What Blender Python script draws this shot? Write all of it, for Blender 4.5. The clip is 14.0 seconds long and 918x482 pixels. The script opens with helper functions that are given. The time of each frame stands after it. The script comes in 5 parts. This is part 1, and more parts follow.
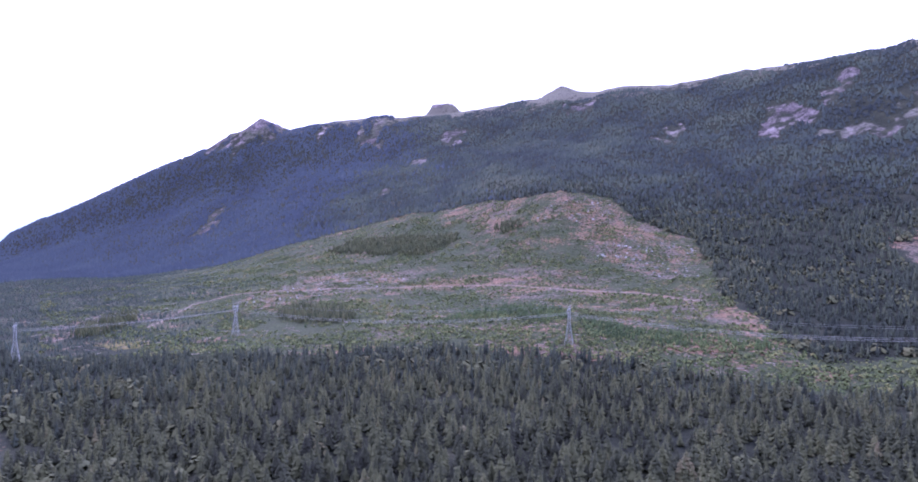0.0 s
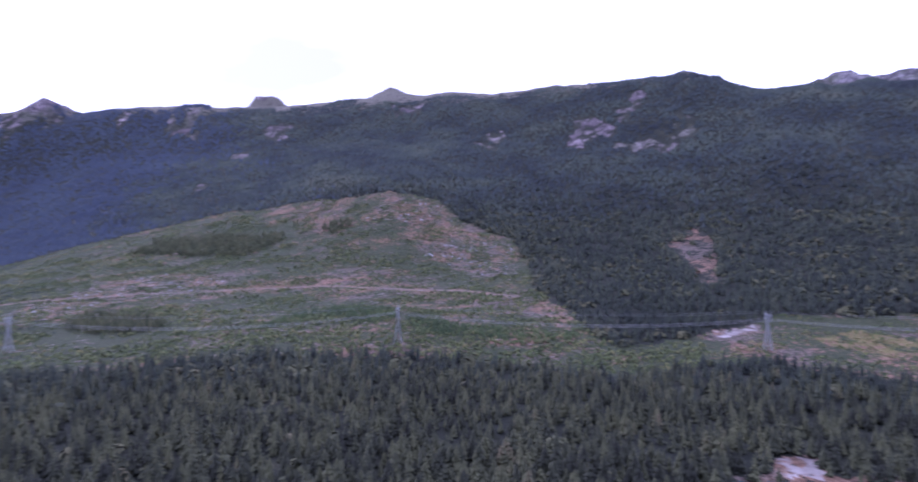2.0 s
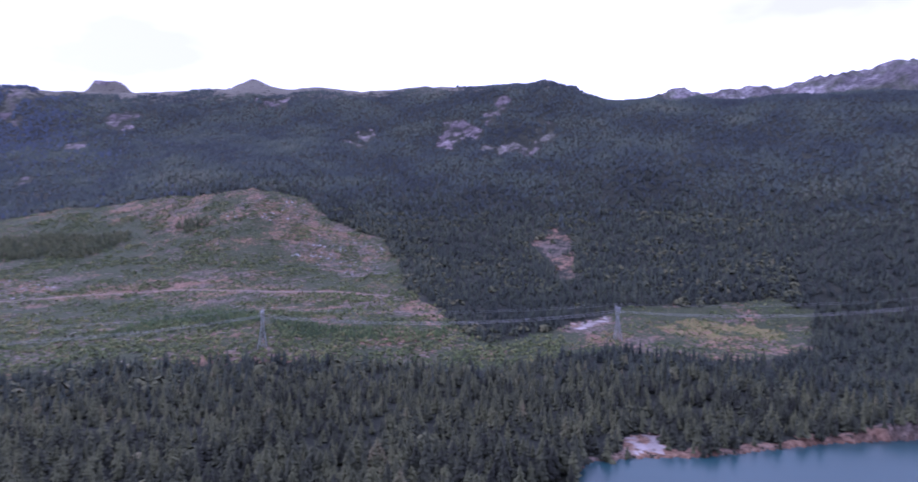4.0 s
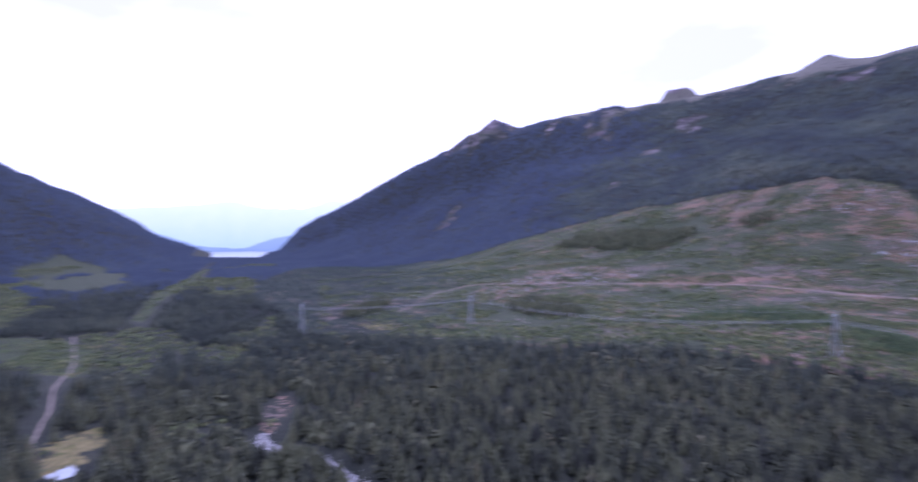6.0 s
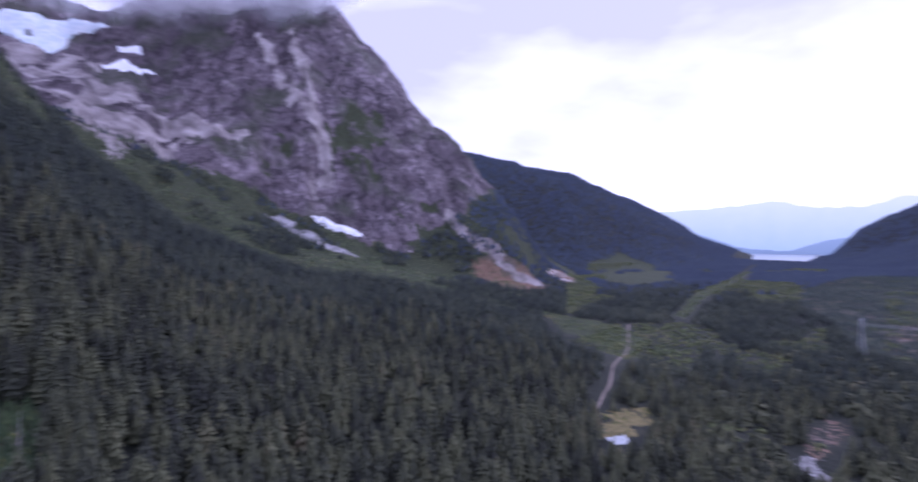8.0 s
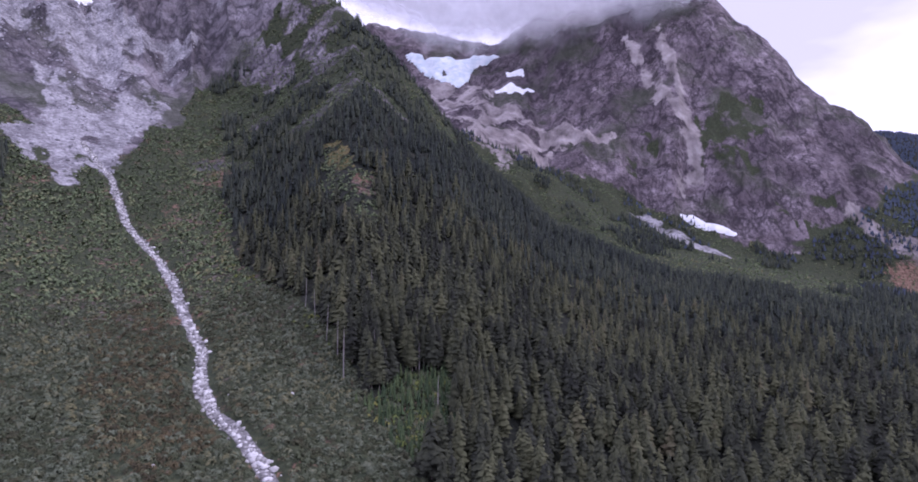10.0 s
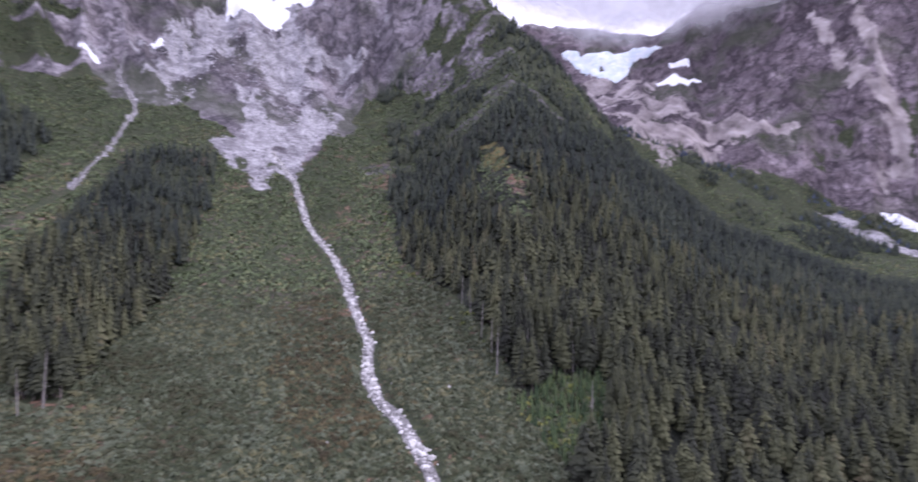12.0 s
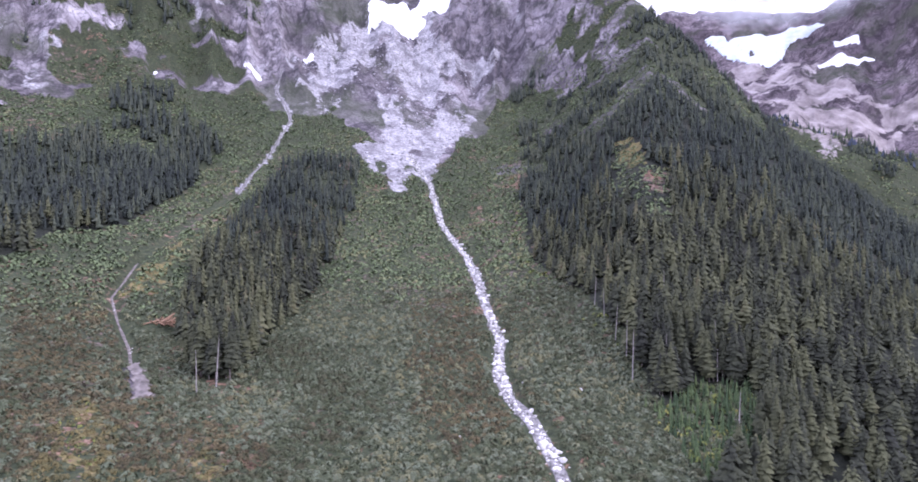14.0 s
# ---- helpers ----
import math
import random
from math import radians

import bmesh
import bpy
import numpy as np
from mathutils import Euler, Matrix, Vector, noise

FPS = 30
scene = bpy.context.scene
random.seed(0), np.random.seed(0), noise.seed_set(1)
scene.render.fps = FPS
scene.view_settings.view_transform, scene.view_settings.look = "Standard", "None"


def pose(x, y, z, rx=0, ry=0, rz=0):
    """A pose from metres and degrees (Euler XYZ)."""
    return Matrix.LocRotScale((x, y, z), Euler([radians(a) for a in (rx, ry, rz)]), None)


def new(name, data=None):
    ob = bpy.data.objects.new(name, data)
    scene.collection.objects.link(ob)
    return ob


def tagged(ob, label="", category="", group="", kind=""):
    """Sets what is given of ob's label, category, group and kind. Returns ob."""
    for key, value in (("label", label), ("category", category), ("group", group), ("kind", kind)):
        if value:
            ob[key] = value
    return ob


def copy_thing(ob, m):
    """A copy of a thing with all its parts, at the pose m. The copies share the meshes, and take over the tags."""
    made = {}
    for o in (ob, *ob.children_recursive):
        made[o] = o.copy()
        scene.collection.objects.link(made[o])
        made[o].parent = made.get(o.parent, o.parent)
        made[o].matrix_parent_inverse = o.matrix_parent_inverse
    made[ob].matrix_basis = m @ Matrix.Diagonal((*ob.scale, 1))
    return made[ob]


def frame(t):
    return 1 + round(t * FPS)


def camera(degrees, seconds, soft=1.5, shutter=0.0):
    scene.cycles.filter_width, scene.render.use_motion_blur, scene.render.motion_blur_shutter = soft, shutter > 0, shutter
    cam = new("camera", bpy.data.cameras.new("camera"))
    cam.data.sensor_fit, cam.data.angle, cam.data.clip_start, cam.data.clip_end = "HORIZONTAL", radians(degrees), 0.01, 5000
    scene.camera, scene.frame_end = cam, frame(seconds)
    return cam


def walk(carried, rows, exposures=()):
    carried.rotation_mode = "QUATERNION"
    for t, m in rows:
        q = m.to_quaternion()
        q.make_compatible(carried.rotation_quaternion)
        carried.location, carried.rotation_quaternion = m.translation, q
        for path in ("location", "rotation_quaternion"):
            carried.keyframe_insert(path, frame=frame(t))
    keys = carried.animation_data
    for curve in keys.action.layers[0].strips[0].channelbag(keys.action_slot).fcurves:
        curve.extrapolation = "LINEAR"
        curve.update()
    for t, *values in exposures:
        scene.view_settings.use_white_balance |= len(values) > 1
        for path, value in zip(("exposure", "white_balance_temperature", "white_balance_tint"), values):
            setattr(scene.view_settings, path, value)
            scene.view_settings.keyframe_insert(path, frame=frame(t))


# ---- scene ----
cam = camera(77.0, 14.0, soft=1.75, shutter=0.65)
PATH = [
    (0, pose(0, 0, 150, 89.68, 0.11, -0.00)),
    (0.5, pose(0, 0, 150, 89.69, 0.05, -1.18)),
    (1, pose(0, 0, 150, 89.68, -0.01, -5.07)),
    (1.5, pose(0, 0, 150, 89.67, -0.03, -10.92)),
    (2, pose(0, 0, 150, 89.66, -0.02, -16.82)),
    (2.5, pose(0, 0, 150, 89.63, 0.06, -22.65)),
    (2.7, pose(0, 0, 150, 89.63, 0.07, -24.57)),
    (3.1, pose(0, 0, 150, 89.62, 0.08, -28.64)),
    (3.5, pose(0, 0, 150, 89.60, 0.10, -30.81)),
    (3.9, pose(0, 0, 150, 89.59, 0.11, -30.24)),
    (4.2, pose(0, 0, 150, 89.58, 0.12, -27.44)),
    (4.5, pose(0, 0, 150, 89.57, 0.13, -22.18)),
    (4.8, pose(0, 0, 150, 89.56, 0.15, -14.03)),
    (5, pose(0, 0, 150, 89.51, 0.17, -7.06)),
    (5.5, pose(0, 0, 150, 89.23, 0.24, 8.05)),
    (6, pose(0, 0, 150, 89.20, 0.19, 22.35)),
    (6.5, pose(0, 0, 150, 89.25, 0.00, 36.55)),
    (7, pose(0, 0, 150, 89.38, -0.18, 49.40)),
    (7.5, pose(0, 0, 150, 89.38, -0.15, 60.47)),
    (8, pose(0, 0, 150, 89.40, -0.05, 72.57)),
    (8.5, pose(0, 0, 150, 89.41, 0.22, 83.92)),
    (9, pose(0, 0, 150, 89.41, 0.47, 95.70)),
    (9.2, pose(0, 0, 150, 89.41, 0.50, 99.65)),
    (9.6, pose(0, 0, 150, 89.42, 0.39, 105.80)),
    (10, pose(0, 0, 150, 89.44, 0.28, 107.81)),
    (10.4, pose(0, 0, 150, 89.46, 0.18, 107.97)),
    (10.8, pose(0, 0, 150, 89.48, 0.07, 108.57)),
    (11.3, pose(0, 0, 150, 89.51, -0.06, 113.68)),
    (11.5, pose(0, 0, 150, 89.51, -0.07, 117.03)),
    (12, pose(0, 0, 150, 89.48, -0.03, 123.02)),
    (12.5, pose(0, 0, 150, 89.43, 0.05, 129.52)),
    (13, pose(0, 0, 150, 89.41, 0.03, 134.60)),
    (13.5, pose(0, 0, 150, 89.41, -0.01, 135.67)),
    (14, pose(0, 0, 150, 89.41, -0.02, 136.00)),
]
walk(cam, PATH, [(0, 0.87, 5170, 37), (2, 0.38, 5120, 38), (2.5, 0.34, 5120, 38), (5, 0.38, 5070, 39), (6.5, 0.3, 5120, 38), (8, 0.0, 5220, 37), (9.2, -0.02, 5500, 36),
                 (11.5, 0.44, 5980, 28), (12.5, 0.55, 5950, 27), (13, 0.73, 5840, 27), (14, 0.97, 5760, 27)])

# ---- sky and light ----
world = bpy.data.worlds.new("sky")
scene.world = world
world.use_nodes = True
SUN_BEARING, SUN_HEIGHT = 25.0, 38.0


def sky_nodes():
    nt = world.node_tree
    nt.nodes.clear()
    n, ln = nt.nodes.new, nt.links.new
    out, bg = n("ShaderNodeOutputWorld"), n("ShaderNodeBackground")
    sky = n("ShaderNodeTexSky")
    sky.sky_type, sky.sun_disc = "NISHITA", False
    sky.sun_elevation, sky.sun_rotation = radians(SUN_HEIGHT), radians(-SUN_BEARING)
    dim = n("ShaderNodeMix")
    dim.data_type = "RGBA"
    dim.blend_type = "MULTIPLY"
    dim.inputs["Factor"].default_value = 1
    dim.inputs[7].default_value = (0.1, 0.1, 0.1, 1)
    ln(sky.outputs[0], dim.inputs[6])
    co, mp = n("ShaderNodeTexCoord"), n("ShaderNodeMapping")
    mp.inputs["Scale"].default_value = (1.0, 1.0, 2.6)
    mp.inputs["Location"].default_value = (0.35, 0.1, 0.0)
    mp.inputs["Rotation"].default_value = (0, 0, radians(-105))
    ln(co.outputs["Generated"], mp.inputs[0])
    tex = n("ShaderNodeTexNoise")
    tex.inputs["Scale"].default_value, tex.inputs["Detail"].default_value = 1.9, 5
    tex.inputs["Roughness"].default_value = 0.5
    ln(mp.outputs[0], tex.inputs[0])
    ramp = n("ShaderNodeValToRGB")
    ramp.color_ramp.elements[0].position, ramp.color_ramp.elements[0].color = 0.34, (0.82, 0.80, 0.92, 1)
    ramp.color_ramp.elements[1].position, ramp.color_ramp.elements[1].color = 0.60, (1.65, 1.65, 1.95, 1)
    ln(tex.outputs[0], ramp.inputs[0])
    mix = n("ShaderNodeMix")
    mix.data_type = "RGBA"
    mix.inputs["Factor"].default_value = 0.88
    ln(dim.outputs[2], mix.inputs[6])
    ln(ramp.outputs[0], mix.inputs[7])
    ln(mix.outputs[2], bg.inputs[0])
    bg.inputs[1].default_value = 1.0
    ln(bg.outputs[0], out.inputs[0])


sky_nodes()
sun = new("sun", bpy.data.lights.new("sun", "SUN"))
sun.data.energy, sun.data.angle, sun.data.color = 0.9, radians(18), (1.0, 0.96, 0.9)
sun.matrix_basis = pose(0, 0, 900, 90 - SUN_HEIGHT, 0, 180 + SUN_BEARING)


# ---- small tools ----
def fade(lo, hi, v):
    t = np.clip((v - lo) / (hi - lo), 0, 1)
    return t * t * (3 - 2 * t)


def lattice(ix, iy, seed):
    h = (ix.astype(np.int64) * 374761393 + iy.astype(np.int64) * 668265263 + seed * 1442695041) & 0xFFFFFFFF
    h = ((h ^ (h >> 13)) * 1274126177) & 0xFFFFFFFF
    return ((h ^ (h >> 16)) & 0xFFFF) / 65535.0


def grain(x, y, seed=0):
    """Smooth noise from 0 to 1 on a unit lattice."""
    ix, iy = np.floor(x), np.floor(y)
    fx, fy = x - ix, y - iy
    fx, fy = fx * fx * (3 - 2 * fx), fy * fy * (3 - 2 * fy)
    a, b = lattice(ix, iy, seed), lattice(ix + 1, iy, seed)
    c, d = lattice(ix, iy + 1, seed), lattice(ix + 1, iy + 1, seed)
    return (a * (1 - fx) + b * fx) * (1 - fy) + (c * (1 - fx) + d * fx) * fy


def clouds(x, y, octaves=5, seed=0, keep=0.5):
    """Several octaves of grain, about -1 to 1."""
    total, amp, norm = 0.0, 1.0, 0.0
    for k in range(octaves):
        total = total + amp * (grain(x * 2 ** k + 17.3 * k, y * 2 ** k - 9.1 * k, seed + k) * 2 - 1)
        norm += amp
        amp *= keep
    return total / norm


def crags(x, y, octaves=5, seed=0):
    """Sharp crested noise, 0 to 1."""
    total, amp, norm = 0.0, 1.0, 0.0
    for k in range(octaves):
        v = 1 - np.abs(grain(x * 2 ** k + 5.7 * k, y * 2 ** k + 3.1 * k, seed + k) * 2 - 1)
        total = total + amp * v * v
        norm += amp
        amp *= 0.55
    return total / norm


def inside(poly, x, y, ragged=0.0, size=30.0, seed=0):
    """Which points lie in the plan polygon; ragged metres wobble its edge."""
    x, y = np.asarray(x, float), np.asarray(y, float)
    xs, ys = zip(*poly)
    near = (x > min(xs) - ragged) & (x < max(xs) + ragged) & (y > min(ys) - ragged) & (y < max(ys) + ragged)
    full = np.zeros(np.shape(x), bool)
    if not near.any():
        return full
    x, y = x[near], y[near]
    if ragged:
        x = x + ragged * clouds(x / size, y / size, 3, seed)
        y = y + ragged * clouds(x / size + 40, y / size + 7, 3, seed + 5)
    hit = np.zeros(np.shape(x), bool)
    for (x0, y0), (x1, y1) in zip(poly, poly[1:] + poly[:1]):
        if y0 == y1:
            continue
        cross = (y0 > y) != (y1 > y)
        hit ^= cross & (x < (x1 - x0) * (y - y0) / (y1 - y0) + x0)
    full[near] = hit
    return full


def near_line(line, x, y):
    """Distance of points from a plan polyline."""
    best = np.full(np.shape(x), 1e9)
    for (x0, y0), (x1, y1) in zip(line, line[1:]):
        dx, dy = x1 - x0, y1 - y0
        t = np.clip(((x - x0) * dx + (y - y0) * dy) / (dx * dx + dy * dy), 0, 1)
        best = np.minimum(best, np.hypot(x - x0 - t * dx, y - y0 - t * dy))
    return best


def mesh_of(name, verts, faces, material=None, smooth=False, normals=None):
    """A mesh from numpy arrays: verts n x 3, faces m x 3 or m x 4; normals: soft ones for foliage."""
    me = bpy.data.meshes.new(name)
    verts, faces = np.asarray(verts, np.float32), np.asarray(faces, np.int32)
    k = faces.shape[1]
    me.vertices.add(len(verts))
    me.vertices.foreach_set("co", verts.ravel())
    me.loops.add(faces.size)
    me.loops.foreach_set("vertex_index", faces.ravel())
    me.polygons.add(len(faces))
    me.polygons.foreach_set("loop_start", np.arange(0, faces.size, k, dtype=np.int32))
    me.polygons.foreach_set("loop_total", np.full(len(faces), k, np.int32))
    if smooth:
        me.polygons.foreach_set("use_smooth", np.ones(len(faces), bool))
    me.update(calc_edges=True)
    if normals is not None:
        at = me.attributes.new("custom_normal", "FLOAT_VECTOR", "POINT")
        at.data.foreach_set("vector", np.asarray(normals, np.float32).ravel())
        me.polygons.foreach_set("use_smooth", np.ones(len(faces), bool))
        me.update()
    if material:
        me.materials.append(material)
    return me


# ---- landforms: (bearing, distance, height) lines round the camera, fitted to its view, inner to outer ----
NORTH_SIDE = [
    # valley
    [(-130, 300, 0), (62, 300, 0)],
    # canopy
    [(-130, 520, 8), (-70, 520, 4), (-45, 560, 5), (-24, 640, 10), (0, 620, 10), (20, 640, 8), (40, 800, 2), (62, 1200, 0)],
    # corridor
    [(-130, 850, 40), (-60, 850, 23), (-45, 800, 23), (-32, 760, 26), (-24, 760, 30), (-10, 720, 27), (10, 800, 23), (22, 900, 11), (35, 1200, 11),
     (50, 1800, 8), (62, 2000, 0)],
    # terrace
    [(-130, 1000, 70), (-60, 1000, 71), (-45, 1000, 63), (-24, 1000, 63), (-5, 1050, 64), (10, 1150, 55), (20, 1300, 48), (30, 1700, 31), (40, 2400, 24),
     (50, 3000, 9), (62, 3000, 0)],
    # clearing top
    [(-130, 1400, 150), (-70, 1400, 162), (-30, 1400, 174), (-22, 1400, 174), (-16, 1450, 211), (-10, 1550, 275), (-4, 1600, 242), (5, 1750, 217),
     (12, 1800, 156), (17, 1800, 112), (24, 1900, 50), (32, 2400, 16), (40, 3000, 14), (50, 3600, 12), (62, 3600, 0)],
    # slope
    [(-130, 1900, 300), (-70, 1900, 383), (-40, 1900, 434), (-25, 2000, 449), (-10, 2300, 535), (5, 2600, 515), (15, 2900, 455), (25, 3200, 307),
     (33, 3500, 150), (40, 3800, -9), (50, 4200, -33), (62, 4200, 0)],
    # crest
    [(-130, 2500, 450), (-70, 2500, 636), (-46.6, 2500, 695), (-43.1, 2500, 713), (-41, 2500, 759), (-38.4, 2500, 797), (-35, 2550, 805),
     (-29.5, 2650, 825), (-23.8, 2750, 831), (-16, 2900, 868), (-12.3, 3000, 876), (-10.1, 3050, 905), (-8, 3050, 860), (-5, 3100, 854), (0, 3200, 836),
     (4.9, 3300, 827), (8.3, 3400, 842), (12.8, 3500, 811), (16.9, 3600, 772), (21.3, 3700, 743), (26.1, 3800, 603), (30.6, 3950, 454), (34.8, 4100, 300),
     (37.8, 4200, 179), (39.7, 4300, 22), (41, 4350, -55), (50, 4500, -62), (62, 4500, 0)],
]
FAR_RIDGE = [
    # foot
    [(42, 3700, -20), (44, 3600, 5), (50, 2700, 5), (58, 2300, 5), (65, 2100, 5), (73, 2000, 5), (90, 2000, 5)],
    # crest
    [(42, 4500, -20), (43, 4500, -86), (45, 4350, -25), (45.8, 4300, 22), (49.7, 4000, 129), (53.7, 3750, 288), (58, 3500, 401), (61.6, 3350, 490),
     (65.9, 3200, 515), (70.5, 3050, 573), (75, 2950, 575), (90, 2900, 583)],
]
ROCK_PEAK = [
    # basin
    [(58, 1150, 0), (68, 1150, 2), (76, 1150, 35), (82, 1150, 60), (88, 1150, 78), (93, 1150, 110), (98.7, 1200, 171), (104, 1250, 259), (112, 1350, 340),
     (125, 1500, 350)],
    # foot
    [(58, 1650, 0), (64.4, 1600, 4), (67.6, 1550, 20), (72, 1500, 32), (76.7, 1450, 59), (81.9, 1450, 97), (87.3, 1480, 155), (92.9, 1500, 231),
     (98.7, 1520, 310), (104.5, 1600, 415), (112, 1650, 471), (125, 1700, 450)],
    # shoulder
    [(58, 1800, 0), (64.4, 1750, 40), (67.6, 1720, 135), (72, 1720, 225), (76.7, 1750, 334), (81.9, 1800, 467), (87.3, 1850, 577), (92.9, 1880, 601),
     (98.7, 1950, 600), (104.5, 2100, 674), (112, 2200, 739), (125, 2200, 600)],
    # crest
    [(58, 1900, -10), (61, 1900, 4), (63.6, 1900, 50), (66.8, 1950, 204), (69.8, 2000, 328), (72.5, 2050, 453), (74.8, 2100, 532), (77.3, 2150, 638),
     (79.3, 2200, 760), (81.9, 2250, 903), (84.6, 2300, 1033), (88, 2350, 1114), (93, 2400, 1144), (98.7, 2450, 1090), (103.4, 2500, 982),
     (108, 2600, 1015), (116, 2600, 1096), (125, 2600, 900)],
]
NEAR_SLOPE = [
    # toe
    [(50, 230, 0), (60, 230, 0), (70, 230, 8), (90, 230, 24), (110, 230, 46), (126, 230, 57), (150, 230, 60), (175, 230, 70), (200, 230, 60),
     (250, 230, 30), (300, 230, 0)],
    # fan
    [(50, 350, 0), (61, 380, 6), (67.6, 400, 14), (76, 400, 30), (87, 400, 40), (98, 400, 62), (108, 400, 100), (118, 400, 108), (126, 400, 92),
     (131, 400, 84), (140, 400, 84), (150, 400, 84), (162, 400, 78), (175, 400, 92), (200, 400, 90), (250, 400, 50), (300, 400, 0)],
    # fan top
    [(50, 420, 0), (61, 480, 10), (67.6, 560, 26), (76, 620, 50), (87, 620, 62), (98, 620, 100), (108, 620, 180), (118, 620, 225), (126, 620, 165),
     (135, 620, 137), (145, 620, 142), (155, 620, 150), (165, 620, 154), (175, 620, 152), (200, 620, 150), (250, 620, 70), (300, 620, 0)],
    # apron
    [(50, 500, 0), (61, 560, 13), (76, 720, 61), (87, 780, 76), (98, 820, 134), (108, 850, 256), (118, 850, 370), (127, 850, 270), (132, 850, 240),
     (140, 850, 237), (146, 850, 250), (157, 850, 235), (166, 850, 240), (175, 850, 240), (200, 850, 220), (250, 850, 100), (300, 850, 0)],
    # cliff foot
    [(50, 560, 0), (61, 590, 14), (76, 765, 64), (87, 850, 82), (98, 920, 150), (108, 950, 293), (118, 1000, 470), (123, 1080, 455), (128, 1150, 437),
     (136, 1200, 458), (141, 1300, 560), (149, 1250, 532), (156, 1150, 447), (166, 1100, 404), (175, 1100, 384), (200, 1100, 350), (250, 1100, 180),
     (300, 1100, 10)],
    # crest
    [(50, 620, 0), (61, 630, 15), (67.6, 700, 38), (72, 760, 60), (76.7, 800, 71), (81.8, 880, 81), (87.3, 930, 89), (92.9, 980, 116), (98.7, 1020, 167),
     (104.5, 1050, 253), (108, 1070, 335), (110.2, 1080, 388), (113.5, 1100, 471), (118.3, 1140, 573), (123, 1300, 712), (128, 1400, 801),
     (135, 1500, 865), (141, 1650, 868), (150, 1550, 923), (165, 1500, 897), (175, 1500, 865), (200, 1500, 620), (250, 1500, 380), (300, 1400, 20)],
    # back
    [(50, 900, -20), (61, 950, -10), (76, 1100, 5), (87, 1150, 50), (98, 1250, 90), (108, 1400, 180), (118, 1600, 300), (135, 2200, 900),
     (175, 2200, 900), (200, 2200, 800), (250, 2200, 400), (300, 2000, 0)],
]
DISTANT_RANGE = [
    # foot
    [(-95, 3000, 0), (-44, 3000, 0)],
    # crest
    [(-95, 4300, 600), (-75, 4300, 1182), (-66, 4300, 1159), (-61.5, 4300, 1135), (-59, 4300, 1095), (-55.9, 4300, 1111), (-52.5, 4300, 1111),
     (-50.2, 4300, 1166), (-47.9, 4300, 1111), (-44, 4300, 754)],
]


def section(radii, heights, r):
    """A smooth profile through the knots, with no overshoot."""
    h, d = np.diff(radii), np.diff(heights) / np.diff(radii)
    m = np.zeros(len(radii))
    same = d[:-1] * d[1:] > 0
    w1, w2 = 2 * h[1:] + h[:-1], h[1:] + 2 * h[:-1]
    with np.errstate(divide="ignore", invalid="ignore"):
        m[1:-1] = np.where(same, (w1 + w2) / (w1 / d[:-1] + w2 / d[1:]), 0)
    m[0], m[-1] = d[0], d[-1]
    k = np.clip(np.searchsorted(radii, r) - 1, 0, len(h) - 1)
    s = np.clip((r - radii[k]) / h[k], 0, 1)
    return ((2 * s ** 3 - 3 * s ** 2 + 1) * heights[k] + (s ** 3 - 2 * s ** 2 + s) * h[k] * m[k]
            + (3 * s ** 2 - 2 * s ** 3) * heights[k + 1] + (s ** 3 - s ** 2) * h[k] * m[k + 1])


def landform(lines, bearings, r, start, end):
    """The height of one landform over bearings and distances; start, end: its (distance, height) inside and far out."""
    lo, hi = lines[0][0][0], lines[0][-1][0]
    out = np.full((len(bearings), len(r)), -400.0)
    for i, a in enumerate(bearings):
        if a < lo and a + 360 <= hi:
            a += 360
        if not lo <= a <= hi:
            continue
        rr, zz = [start[0]], [start[1]]
        for line in lines:
            b, d, z = zip(*line)
            rr.append(np.interp(a, b, d))
            zz.append(np.interp(a, b, z))
        rr.append(max(end[0], rr[-1] + 200))
        zz.append(zz[-1] * end[1] if zz[-1] > 0 else zz[-1])
        out[i] = section(np.array(rr), np.array(zz), r)
    return out


BEARINGS = np.concatenate([np.arange(-70, 195, 0.38), np.arange(195, 290, 2.5)])
DISTANCES = np.concatenate([np.linspace(0.02, 200, 12, endpoint=False), np.geomspace(200, 4920, 340)])


